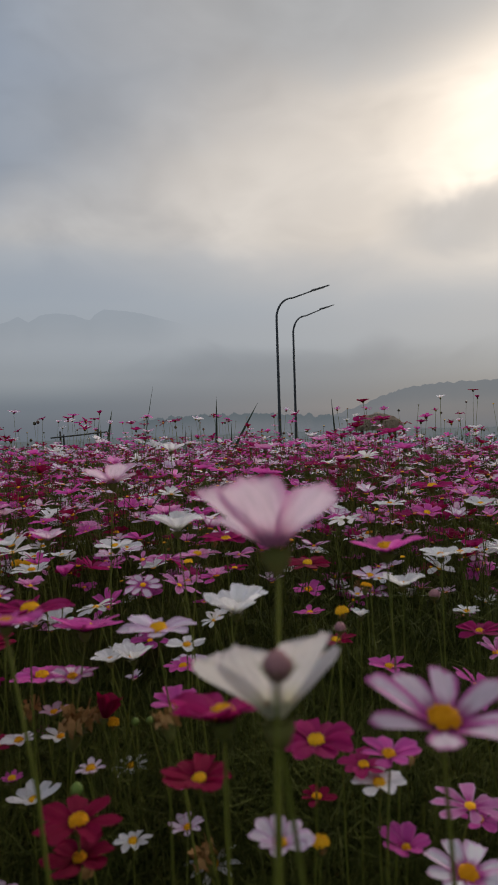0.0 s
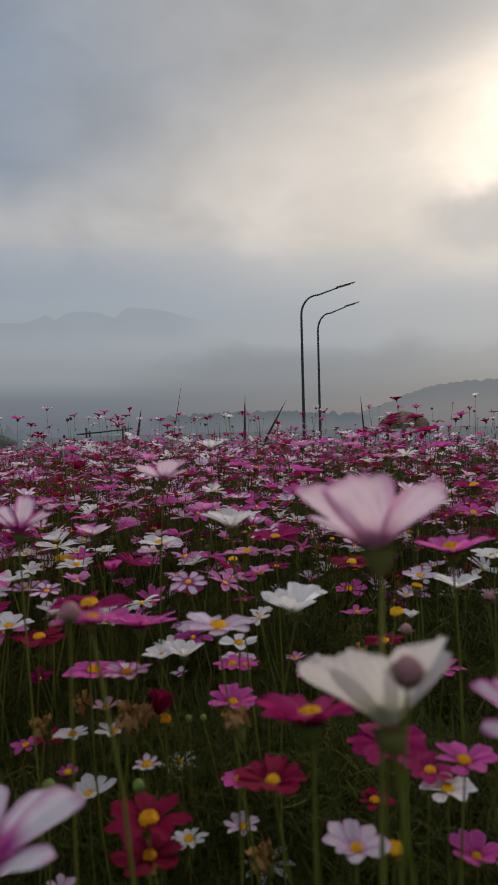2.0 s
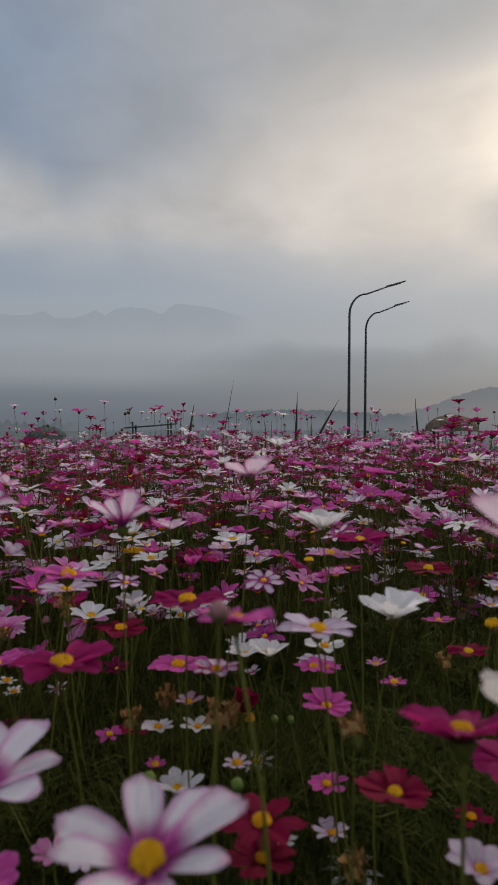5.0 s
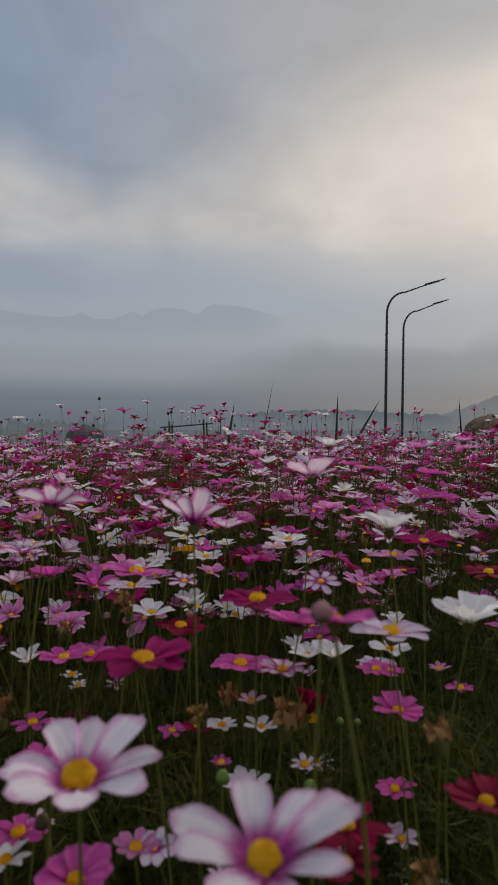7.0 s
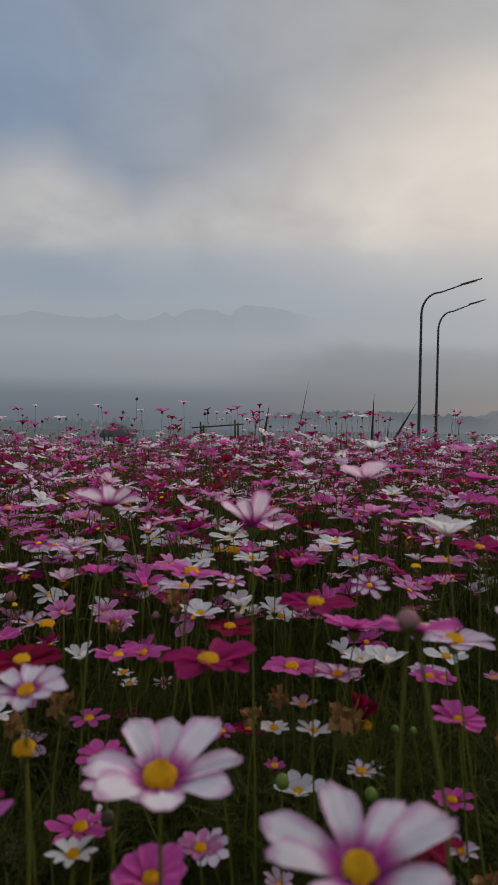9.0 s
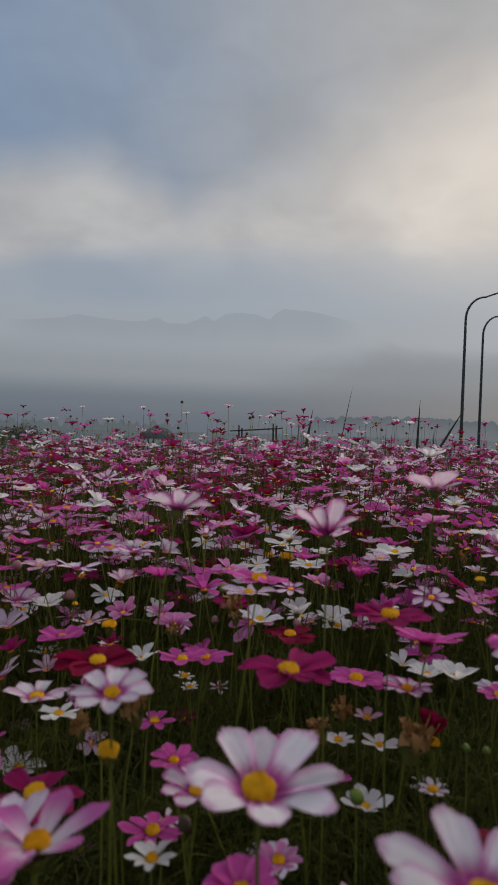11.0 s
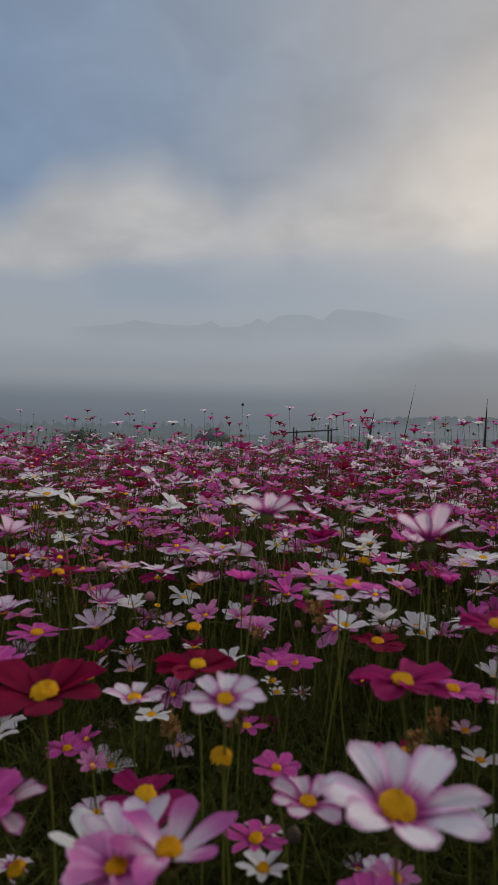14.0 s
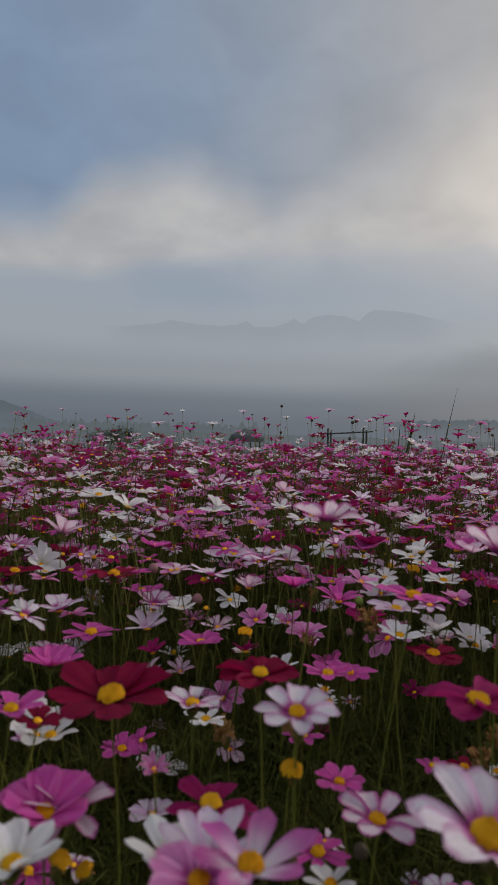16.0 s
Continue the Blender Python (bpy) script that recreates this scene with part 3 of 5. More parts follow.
def street_lamp(x, y, base, top, reach):
    """A tall pole that bends over into a long arm with a flat lamp head."""
    thing = new("street_lamp")
    thing.location = (x, y, base)
    straight, rise = top - base - 1.95, 1.95
    pts, radii = [(0, 0, 0)], [0.095]
    for k in range(1, 6):
        pts.append((0, 0, straight * k / 5))
        radii.append(0.095 - 0.006 * k)
    for k in range(1, 11):
        a = math.pi / 2 * k / 10
        pts.append((reach * 0.30 * (1 - math.cos(a)), 0, straight + rise * 0.60 * math.sin(a)))
        radii.append(0.065 - 0.002 * k)
    bend = pts[-1]
    for k in range(1, 5):
        pts.append((bend[0] + (reach * 0.36) * k / 4, 0, bend[2] + rise * 0.22 * k / 4))
        radii.append(0.045 - 0.002 * k)
    v, f = tube(pts, radii, 10)
    part("pole", mesh_from("pole", v, f, [STEEL]), thing)
    v, f = tube([(0, 0, 0), (0, 0, 0.05)], [0.22, 0.22], 12)
    part("base_plate", mesh_from("base_plate", v, f, [STEEL], soft=False), thing)
    end = pts[-1]
    bm = bmesh.new()
    bmesh.ops.create_cube(bm, size=1, matrix=Matrix.Diagonal((reach * 0.36, 0.26, 0.10, 1)))
    bmesh.ops.bevel(bm, geom=bm.edges[:], offset=0.03, segments=2, affect="EDGES")
    for w in bm.verts:
        w.co.y *= 1 - 0.45 * abs(w.co.x / (reach * 0.36))
        w.co.z *= 1 - 0.5 * max(0.0, w.co.x / (reach * 0.18))
    me = bpy.data.meshes.new("lamp_head")
    bm.to_mesh(me)
    bm.free()
    me.materials.append(LAMP_GREY)
    head = part("lamp_head", me, thing, pose(end[0] + reach * 0.15, 0, end[2] + rise * 0.09, 0, -17, 0))
    bm = bmesh.new()
    bmesh.ops.create_cube(bm, size=1, matrix=Matrix.Diagonal((reach * 0.2, 0.15, 0.012, 1)))
    bmesh.ops.bevel(bm, geom=bm.edges[:], offset=0.004, segments=1, affect="EDGES")
    me = bpy.data.meshes.new("lens")
    bm.to_mesh(me)
    bm.free()
    me.materials.append(LENS)
    part("lens", me, head, pose(-0.05, 0, -0.055))
    return tagged(thing, "tall grey steel street lamp with a curved arm, switched off", "street lamp", "street lamps beyond the field")


LENS = mottled("lamp_lens", (0.3, 0.3, 0.3), (0.4, 0.4, 0.42), 5, 0.2, 0.5)
street_lamp(9.72, 31.0, ground_height(9.72, 31.0), 8.30, 3.30)
street_lamp(12.40, 36.0, ground_height(12.4, 36.0), 8.25, 2.98)


def thatched_hut(x, y, size, straw, crown, label):
    """A low round shelter: a shaggy straw roof with a bound crown, on posts."""
    thing = new("thatched_hut")
    thing.location = (x, y, ground_height(x, y))
    rnd = random.Random(3)
    verts, faces = [], []
    rings = ((1.30, 2.50), (1.6, 2.10), (1.90, 2.0), (1.87, 2.36), (1.62, 2.72), (1.22, 2.96), (0.80, 3.12), (0.42, 3.2))
    sides = 34
    for i, (r, z) in enumerate(rings):
        for k in range(sides):
            a = 2 * math.pi * k / sides
            rr = r * (1 + 0.05 * rnd.uniform(-1, 1)) * size
            verts.append((rr * math.cos(a), rr * math.sin(a), (z + 0.06 * rnd.uniform(-1, 1)) * size))
    for i in range(len(rings) - 1):
        for k in range(sides):
            a, b = i * sides + k, i * sides + (k + 1) % sides
            faces.append((a, b, b + sides, a + sides))
    part("roof", mesh_from("roof", verts, faces, [straw], soft=False), thing, None, label[0])
    v, f = tube([(0, 0, 3.12 * size), (0, 0, 3.22 * size), (0, 0, 3.3 * size), (0.02, 0, 3.36 * size)], [0.5 * size, 0.46 * size, 0.3 * size, 0.08 * size], 14)
    part("crown", mesh_from("crown", v, f, [crown]), thing)
    # loose straw along the eaves
    verts, faces = [], []
    for k in range(240):
        a = rnd.uniform(0, 2 * math.pi)
        r, z, drop, w = rnd.uniform(1.3, 1.9) * size, 0.0, rnd.uniform(0.12, 0.34) * size, 0.018 * size
        z = (2.98 - 0.62 * (r / size - 1.2)) * size
        p = Vector((r * math.cos(a), r * math.sin(a), z))
        q = p + Vector((0.16 * math.cos(a) * size, 0.16 * math.sin(a) * size, -drop))
        s = Vector((-math.sin(a), math.cos(a), 0)) * w
        n = len(verts)
        verts += [tuple(p - s), tuple(p + s), tuple(q + s * 0.4), tuple(q - s * 0.4)]
        faces.append((n, n + 1, n + 2, n + 3))
    part("eaves_straw", mesh_from("eaves_straw", verts, faces, [straw]), thing)
    for k in range(6):
        a = 2 * math.pi * k / 6
        v, f = tube([(1.5 * size * math.cos(a), 1.5 * size * math.sin(a), 0), (1.45 * size * math.cos(a), 1.45 * size * math.sin(a), 2.55 * size)], [0.07 * size, 0.06 * size], 7)
        part("post", mesh_from("post", v, f, [TIMBER]), thing)
    return tagged(thing, label[1], "hut")


thatched_hut(18.4, 36.0, 0.88, THATCH, THATCH_PALE, ("brown straw thatch", "round shelter with a brown straw roof beyond the field"))
thatched_hut(-7.75, 36.5, 0.6, THATCH_GREY, THATCH_GREY, ("weathered grey thatch", "small round shelter with a weathered grey roof"))


def shrub(x, y, high, wide, seed):
    """A rounded bush: short limbs and a loose crown of small leaves."""
    rnd = random.Random(seed)
    thing = new("shrub")
    thing.location = (x, y, ground_height(x, y))
    for k in range(5):
        a = 2 * math.pi * k / 5 + rnd.uniform(-0.3, 0.3)
        v, f = tube([(0, 0, 0), (0.15 * wide * math.cos(a), 0.15 * wide * math.sin(a), high * 0.4), (0.32 * wide * math.cos(a), 0.32 * wide * math.sin(a), high * rnd.uniform(0.65, 0.85))], [0.04, 0.03, 0.012], 5)
        part("limb", mesh_from("limb", v, f, [TIMBER]), thing)
    verts, faces = [], []
    lumps = [(rnd.uniform(-0.32, 0.32) * wide, rnd.uniform(-0.32, 0.32) * wide, high * rnd.uniform(0.45, 0.78), rnd.uniform(0.14, 0.24) * wide) for _ in range(11)]
    for k in range(1900):
        cx, cy, cz, r = rnd.choice(lumps)
        d = Vector((rnd.gauss(0, 1), rnd.gauss(0, 1), rnd.gauss(0, 1))).normalized() * r * rnd.uniform(0.55, 1.08)
        p = Vector((cx, cy, cz)) + d
        s = Vector((rnd.gauss(0, 1), rnd.gauss(0, 1), rnd.gauss(0, 1))).normalized()
        w = s.cross(Vector((0.3, 0.2, 0.9))).normalized()
        n = len(verts)
        verts += [tuple(p - s * 0.06), tuple(p + w * 0.028), tuple(p + s * 0.06), tuple(p - w * 0.028)]
        faces.append((n, n + 1, n + 2, n + 3))
    part("crown", mesh_from("crown", verts, faces, [BLADE]), thing)
    return tagged(thing, "dark green rounded shrub beyond the field", "shrub", "shrubs beyond the field")


shrub(-14.8, 33.0, 2.0, 1.9, 1)
shrub(-17.4, 35.0, 1.8, 2.4, 2)


def field_rail():
    """Two rough posts with a thin rail across, out on the meadow."""
    thing = new("rail_fence")
    drop = ground_height(-2.3, 30.0)
    thing.location = (-2.30, 30.0, drop)
    for x, top in ((0.2, 0.42 - drop), (2.0, 0.55 - drop)):
        for dx in (0, 0.16):
            v, f = tube([(x + dx, 0, 0), (x + dx + 0.02, 0, 0.8), (x + dx, 0, top - dx)], [0.055, 0.05, 0.045], 7)
            part("post", mesh_from("post", v, f, [TIMBER]), thing)
    v, f = tube([(-0.25, -0.08, 0.10 - drop), (1.1, -0.08, 0.2 - drop), (2.5, -0.08, 0.32 - drop)], [0.035, 0.04, 0.035], 7)
    part("rail", mesh_from("rail", v, f, [TIMBER]), thing)
    tagged(thing, "rough dark timber posts with one thin rail", "fence")


field_rail()


def tall_blade(x, y, top, lean_x, wide, note):
    """A stiff, folded leaf blade that tapers to a point."""
    verts, faces = [], []
    n = 9
    for i in range(n + 1):
        u = i / n
        w = 1.5 * wide * (1 - u) ** 0.55 * (0.75 + 0.25 * math.sin(u * 3))
        cx, z = lean_x * (u ** 1.15), top * u
        verts += [(cx - w, 0.004, z), (cx, -0.35 * w - 0.002, z), (cx + w, 0.004, z), (cx, 0.3 * w + 0.004, z)]
    for i in range(n):
        for k in range(4):
            a, b = 4 * i + k, 4 * i + (k + 1) % 4
            faces.append((a, b, b + 4, a + 4))
    ob = new("leaf_blade", mesh_from("leaf_blade", verts, faces, [BLADE]))
    ob.location = (x, y, 0)
    return tagged(ob, note, "leaf", "tall dark leaf blades behind the flowers")


tall_blade(0.775, 3.9, 0.800, 0.02, 0.011, "stiff upright dark green leaf blade with a sharp tip")
tall_blade(0.90, 3.92, 0.61, 0.0, 0.009, "short upright dark green leaf blade")
tall_blade(0.72, 3.95, 0.755, 0.390, 0.014, "leaning stiff dark leaf blade with a sharp tip")
tall_blade(1.72, 3.9, 0.762, -0.064, 0.010, "dark green leaf blade standing nearly upright")
tall_blade(-0.02, 3.9, 0.728, 0.10, 0.014, "dark green leaf blade leaning a little")
tall_blade(-0.03, 3.95, 0.66, 0.02, 0.007, "thin dark leaf blade among flowers")
tall_blade(0.24, 4.25, 0.917, 0.150, 0.0042, "long thin dry grass blade leaning over the flowers")
tall_blade(0.555, 3.8, 0.60, 0.0, 0.006, "short thin dark leaf blade")
tall_blade(0.585, 3.8, 0.605, 0.01, 0.006, "short thin dark leaf blade")

# ---- flowers that stand apart ----
cosmos("pale", 0.098, 0.217, 0.558, 0.092, 20, 180, cup=35, form="broad", count=6, spin=0)
cosmos("ivory", 0.088, 0.187, 0.492, 0.092, 28, 180, cup=35, form="broad", count=6, spin=0)
bud(0.078, 0.151, 0.528, 0.0054, "pink")
cosmos("picotee", 0.169, 0.190, 0.479, 0.088, 4, 0, cup=18, form="narrow", count=8, spin=10)
cosmos("magenta", 0.079, 0.265, 0.453, 0.076, 21, 180, cup=17, form="broad")
cosmos("magenta", 0.168, 0.360, 0.376, 0.066, 5, 180, cup=6, form="broad")
cosmos("crimson", 0.076, 0.345, 0.373, 0.054, 5, 180, cup=12, form="broad")
cosmos("crimson", -0.008, 0.382, 0.335, 0.068, 5, 180, cup=8, form="plain")
cosmos("crimson", -0.008, 0.380, 0.309, 0.055, 5, 180, cup=6, form="broad")
cosmos("white", 0.033, 0.537, 0.199, 0.041, 5, 180, cup=10, form="narrow")
cosmos("lilac", 0.089, 0.539, 0.200, 0.044, 5, 180, cup=14, form="narrow")
cosmos("white", 0.116, 0.560, 0.138, 0.075, 5, 180, cup=2, form="star")
cosmos("lilac", 0.129, 0.329, 0.327, 0.051, 5, 180, cup=22, form="plain")
spent(0.160, 0.335, 0.315, 0.007, True)
cosmos("pink", 0.249, 0.373, 0.265, 0.050, 5, 180, cup=26, form="plain")
cosmos("white", 0.234, 0.390, 0.312, 0.054, 5, 180, cup=12, form="plain")
cosmos("crimson", 0.219, 0.502, 0.231, 0.043, 5, 180, cup=10)
cosmos("pink", 0.218, 0.340, 0.368, 0.050, 5, 180, cup=12)
cosmos("magenta", 0.229, 0.409, 0.317, 0.049, 5, 180, cup=8)
cosmos("blush", 0.270, 0.320, 0.279, 0.075, 5, 180, cup=6)
cosmos("pink", 0.372, 0.450, 0.211, 0.055, 5, 180, cup=8)
cosmos("magenta", 0.486, 0.600, 0.336, 0.065, 5, 180, cup=10)
cosmos("white", 0.571, 0.750, 0.305, 0.050, 5, 180, cup=10, form="narrow")
cosmos("white", 0.144, 0.519, 0.431, 0.082, 6, 180, cup=32, form="plain")
cosmos("lilac", 0.064, 0.506, 0.424, 0.080, 5, 180, cup=7)
cosmos("pink", -0.007, 0.600, 0.401, 0.086, 14, 170, cup=14, form="broad")
cosmos("white", 0.108, 0.640, 0.352, 0.056, 5, 180, cup=8)
cosmos("pink", 0.110, 0.700, 0.301, 0.056, 5, 180, cup=8)
cosmos("pink", -0.064, 0.690, 0.318, 0.078, 5, 180, cup=8)
cosmos("pink", -0.036, 0.700, 0.310, 0.060, 5, 180, cup=8)
cosmos("white", -0.088, 0.653, 0.261, 0.044, 5, 180, cup=10)
cosmos("white", -0.042, 0.650, 0.259, 0.052, 5, 180, cup=12)
cosmos("pale", -0.051, 0.680, 0.275, 0.042, 5, 180, cup=20)
cosmos("white", 0.101, 0.628, 0.499, 0.080, 6, 180, cup=32, form="plain")
cosmos("pink", 0.274, 0.444, 0.497, 0.084, 5, 180, cup=18, form="plain")
cosmos("white", 0.389, 0.624, 0.402, 0.066, 8, 180, cup=26)
cosmos("white", 0.520, 0.900, 0.461, 0.064, 1, 0, cup=10)
cosmos("white", 0.491, 0.694, 0.415, 0.066, 5, 180, cup=18)
cosmos("white", 0.561, 0.750, 0.401, 0.062, 5, 180, cup=14)
cosmos("white", 0.637, 0.800, 0.466, 0.066, 1, 0, cup=18)
spent(0.288, 0.586, 0.388, 0.009, True)
spent(0.374, 0.700, 0.378, 0.009, True)
cosmos("lilac", 0.390, 0.720, 0.388, 0.060, 5, 180, cup=14)
cosmos("pink", 0.400, 1.016, 0.284, 0.078, 1, 0, cup=6)
cosmos("crimson", 0.359, 0.900, 0.368, 0.085, 0, 0, cup=3)
cosmos("crimson", 0.334, 0.720, 0.300, 0.065, 5, 180, cup=6)
cosmos("pink", 0.366, 0.620, 0.298, 0.064, 5, 180, cup=14)
cosmos("pink", 0.080, 0.530, 0.337, 0.060, 5, 180, cup=8, form="broad")
spent(0.059, 0.380, 0.394, 0.009, False)
cosmos("white", 0.038, 0.722, 0.167, 0.060, 5, 180, cup=6, form="star")
cosmos("lilac", 0.123, 0.751, 0.284, 0.058, 5, 180, cup=10)
cosmos("picotee", -0.023, 0.607, 0.346, 0.062, 5, 180, cup=10)
cosmos("white", 0.045, 0.660, 0.338, 0.062, 5, 180, cup=30)
cosmos("white", 0.018, 0.680, 0.330, 0.055, 5, 180, cup=24)
cosmos("pale", 0.030, 0.723, 0.550, 0.084, 8, 190, cup=24, form="broad")
cosmos("magenta", -0.056, 0.550, 0.443, 0.082, 5, 180, cup=3, form="broad")
cosmos("pink", -0.036, 0.300, 0.511, 0.046, 14, 180, cup=6, form="broad")
bud(-0.046, 0.285, 0.516, 0.0055, "pink")
cosmos("pink", 0.092, 0.570, 0.231, 0.048, 5, 180, cup=10)
cosmos("white", -0.066, 0.585, 0.230, 0.062, 5, 180, cup=24)
cosmos("crimson", -0.117, 0.682, 0.245, 0.046, 5, 180, cup=6)
cosmos("picotee", -0.282, 0.654, 0.518, 0.088, 28, 178, cup=20, form="narrow", count=8, spin=10)
cosmos("picotee", -0.118, 0.554, 0.515, 0.086, 22, 180, cup=36, form="narrow", count=8, spin=22.5)
cosmos("pink", -0.185, 0.640, 0.448, 0.084, 12, 150, cup=2, form="broad")
cosmos("lilac", -0.198, 0.703, 0.413, 0.072, 5, 180, cup=10)
cosmos("white", -0.131, 0.859, 0.342, 0.064, 1, 0, cup=36)
cosmos("white", -0.185, 0.812, 0.342, 0.070, 1, 0, cup=18)
cosmos("crimson", -0.142, 0.791, 0.330, 0.086, 5, 180, cup=4, form="broad")
cosmos("pink", -0.043, 0.830, 0.407, 0.048, 10, 180, cup=44, form="broad")
cosmos("pink", -0.336, 0.844, 0.386, 0.070, 20, 180, cup=24)
cosmos("pink", -0.291, 1.044, 0.344, 0.064, 1, 0, cup=14)
cosmos("pink", -0.252, 0.709, 0.327, 0.074, 5, 180, cup=12)
cosmos("pink", -0.275, 0.677, 0.337, 0.066, 5, 180, cup=10)
cosmos("white", -0.069, 0.942, 0.302, 0.072, 1, 0, cup=30)
cosmos("white", -0.057, 0.963, 0.284, 0.060, 1, 0, cup=12)
cosmos("blush", -0.174, 0.303, 0.428, 0.102, 3, 0, cup=20, form="narrow", count=9, spin=0)
cosmos("blush", -0.081, 0.229, 0.436, 0.094, 1, 0, cup=17, form="narrow", count=8, spin=12)
cosmos("magenta", -0.155, 0.440, 0.433, 0.082, 8, 180, cup=1, form="broad")
cosmos("blush", -0.282, 0.400, 0.428, 0.064, 2, 0, cup=6, form="plain")
cosmos("tipped", -0.295, 0.302, 0.391, 0.086, 5, 180, cup=24, form="narrow", count=6)
cosmos("rose", -0.320, 0.290, 0.387, 0.070, 5, 180, cup=10, form="broad")
cosmos("picotee", -0.223, 0.431, 0.339, 0.074, 5, 180, cup=12, form="plain", count=7)
cosmos("pink", -0.253, 0.500, 0.320, 0.054, 5, 180, cup=14)
spent(-0.294, 0.523, 0.348, 0.012, False)
cosmos("pink", -0.298, 0.633, 0.283, 0.048, 5, 180, cup=6)
spent(-0.285, 0.404, 0.382, 0.009, True)
cosmos("white", -0.486, 0.703, 0.175, 0.076, 5, 180, cup=12, form="narrow")
cosmos("magenta", -0.351, 0.433, 0.329, 0.080, 5, 180, cup=1, form="plain")
cosmos("white", -0.355, 0.340, 0.357, 0.060, 5, 180, cup=24)
cosmos("lilac", -0.326, 0.330, 0.367, 0.076, 5, 180, cup=34, form="narrow")
cosmos("crimson", -0.441, 0.443, 0.400, 0.112, 2, 0, cup=14, form="plain")
cosmos("crimson", -0.329, 0.516, 0.400, 0.080, 5, 180, cup=8, form="broad")
cosmos("blush", -0.409, 0.572, 0.334, 0.082, 5, 180, cup=14)
cosmos("white", -0.414, 0.647, 0.278, 0.058, 5, 180, cup=8)
cosmos("pink", -0.519, 0.648, 0.227, 0.064, 5, 180, cup=8)
cosmos("white", -0.558, 0.550, 0.291, 0.074, 5, 180, cup=20)
cosmos("pink", -0.539, 0.450, 0.372, 0.076, 5, 180, cup=14)
cosmos("pink", -0.452, 0.360, 0.354, 0.086, 5, 180, cup=26, form="broad")
cosmos("lilac", -0.449, 0.570, 0.209, 0.056, 5, 180, cup=12)
cosmos("white", -0.437, 0.300, 0.367, 0.072, 5, 180, cup=24)
spent(-0.440, 0.360, 0.320, 0.009, True)
spent(-0.440, 0.400, 0.282, 0.008, True)
spent(-0.405, 0.688, 0.239, 0.011, False)
spent(-0.392, 0.660, 0.250, 0.010, False)
cosmos("pink", -0.457, 0.769, 0.320, 0.070, 5, 180, cup=10, form="broad")
cosmos("pink", -0.609, 0.741, 0.328, 0.086, 5, 180, cup=8)
cosmos("white", -0.571, 0.998, 0.202, 0.064, 1, 0, cup=12)
cosmos("white", -0.801, 0.900, 0.221, 0.062, 1, 0, cup=20)
cosmos("pink", -0.584, 0.591, 0.349, 0.080, 10, 180, cup=20, form="broad")
cosmos("crimson", -0.736, 0.750, 0.402, 0.080, 5, 180, cup=4)
cosmos("pink", -0.603, 0.911, 0.339, 0.082, 6, 180, cup=12)
cosmos("white", -0.523, 0.882, 0.326, 0.060, 1, 0, cup=24)
cosmos("pink", -0.586, 0.828, 0.395, 0.074, 10, 180, cup=10)
cosmos("white", -0.669, 1.130, 0.229, 0.060, 1, 0, cup=14)
cosmos("pink", -0.623, 1.016, 0.393, 0.076, 16, 160, cup=20)
cosmos("pale", -0.737, 0.883, 0.431, 0.090, 24, 178, cup=30, form="plain", count=8, spin=10)
cosmos("white", -0.710, 0.963, 0.489, 0.086, 0, 0, cup=10, form="plain")
cosmos("white", -0.566, 1.021, 0.287, 0.064, 1, 0, cup=26)
bud(-0.532, 1.000, 0.293, 0.0110, "pink")
cosmos("magenta", -0.755, 0.950, 0.352, 0.060, 1, 0, cup=10)
cosmos("crimson", -0.558, 0.700, 0.426, 0.075, 5, 180, cup=8)
cosmos("white", -0.116, 1.253, 0.365, 0.068, 1, 0, cup=14)
cosmos("white", -0.214, 1.313, 0.303, 0.066, 1, 0, cup=8)
cosmos("white", -0.632, 1.802, 0.254, 0.074, 1, 0, cup=10)
cosmos("white", -0.702, 1.500, 0.481, 0.055)
cosmos("white", 0.086, 1.818, 0.480, 0.082, 1, 0, cup=26)
cosmos("white", 0.169, 1.274, 0.561, 0.076, 1, 0, cup=30)
cosmos("white", 0.032, 0.950, 0.415, 0.070, 1, 0, cup=16)
cosmos("crimson", 0.041, 1.388, 0.358, 0.076, 1, 0, cup=14, form="broad")
cosmos("white", -0.386, 0.950, 0.412, 0.066, 1, 0, cup=8)
cosmos("pink", -0.594, 1.150, 0.436, 0.072, 1, 0, cup=6)
cosmos("magenta", 0.532, 1.300, 0.507, 0.064, 5, 10, cup=10, form="broad")
cosmos("pink", 0.950, 1.600, 0.519, 0.090, 1, 0, cup=16, form="broad")
cosmos("magenta", 0.998, 1.900, 0.554, 0.086, 1, 0, cup=6)
cosmos("pink", 0.835, 1.700, 0.517, 0.080, 1, 0, cup=10)
cosmos("crimson", 1.062, 2.200, 0.589, 0.075, 1, 0, cup=20)
cosmos("magenta", 1.179, 2.200, 0.606, 0.080, 1, 0, cup=16)
cosmos("white", 1.109, 2.300, 0.617, 0.050, 20, 180, cup=44)
cosmos("magenta", 1.003, 1.800, 0.565, 0.095, 1, 0, cup=16)
cosmos("pale", 1.004, 2.200, 0.567, 0.070, 1, 0, cup=20)
cosmos("magenta", 1.014, 2.100, 0.550, 0.065, 1, 0, cup=20)
cosmos("pink", 1.394, 2.200, 0.614, 0.070, 10, 180, cup=24)
cosmos("magenta", 1.368, 2.200, 0.593, 0.060, 1, 0, cup=20)
cosmos("rose", 0.775, 1.900, 0.546, 0.080, 1, 0, cup=20)
cosmos("white", 0.784, 2.000, 0.558, 0.065, 1, 0, cup=24)
cosmos("white", -0.255, 0.420, 0.292, 0.042, 5, 180, cup=16, form="narrow")
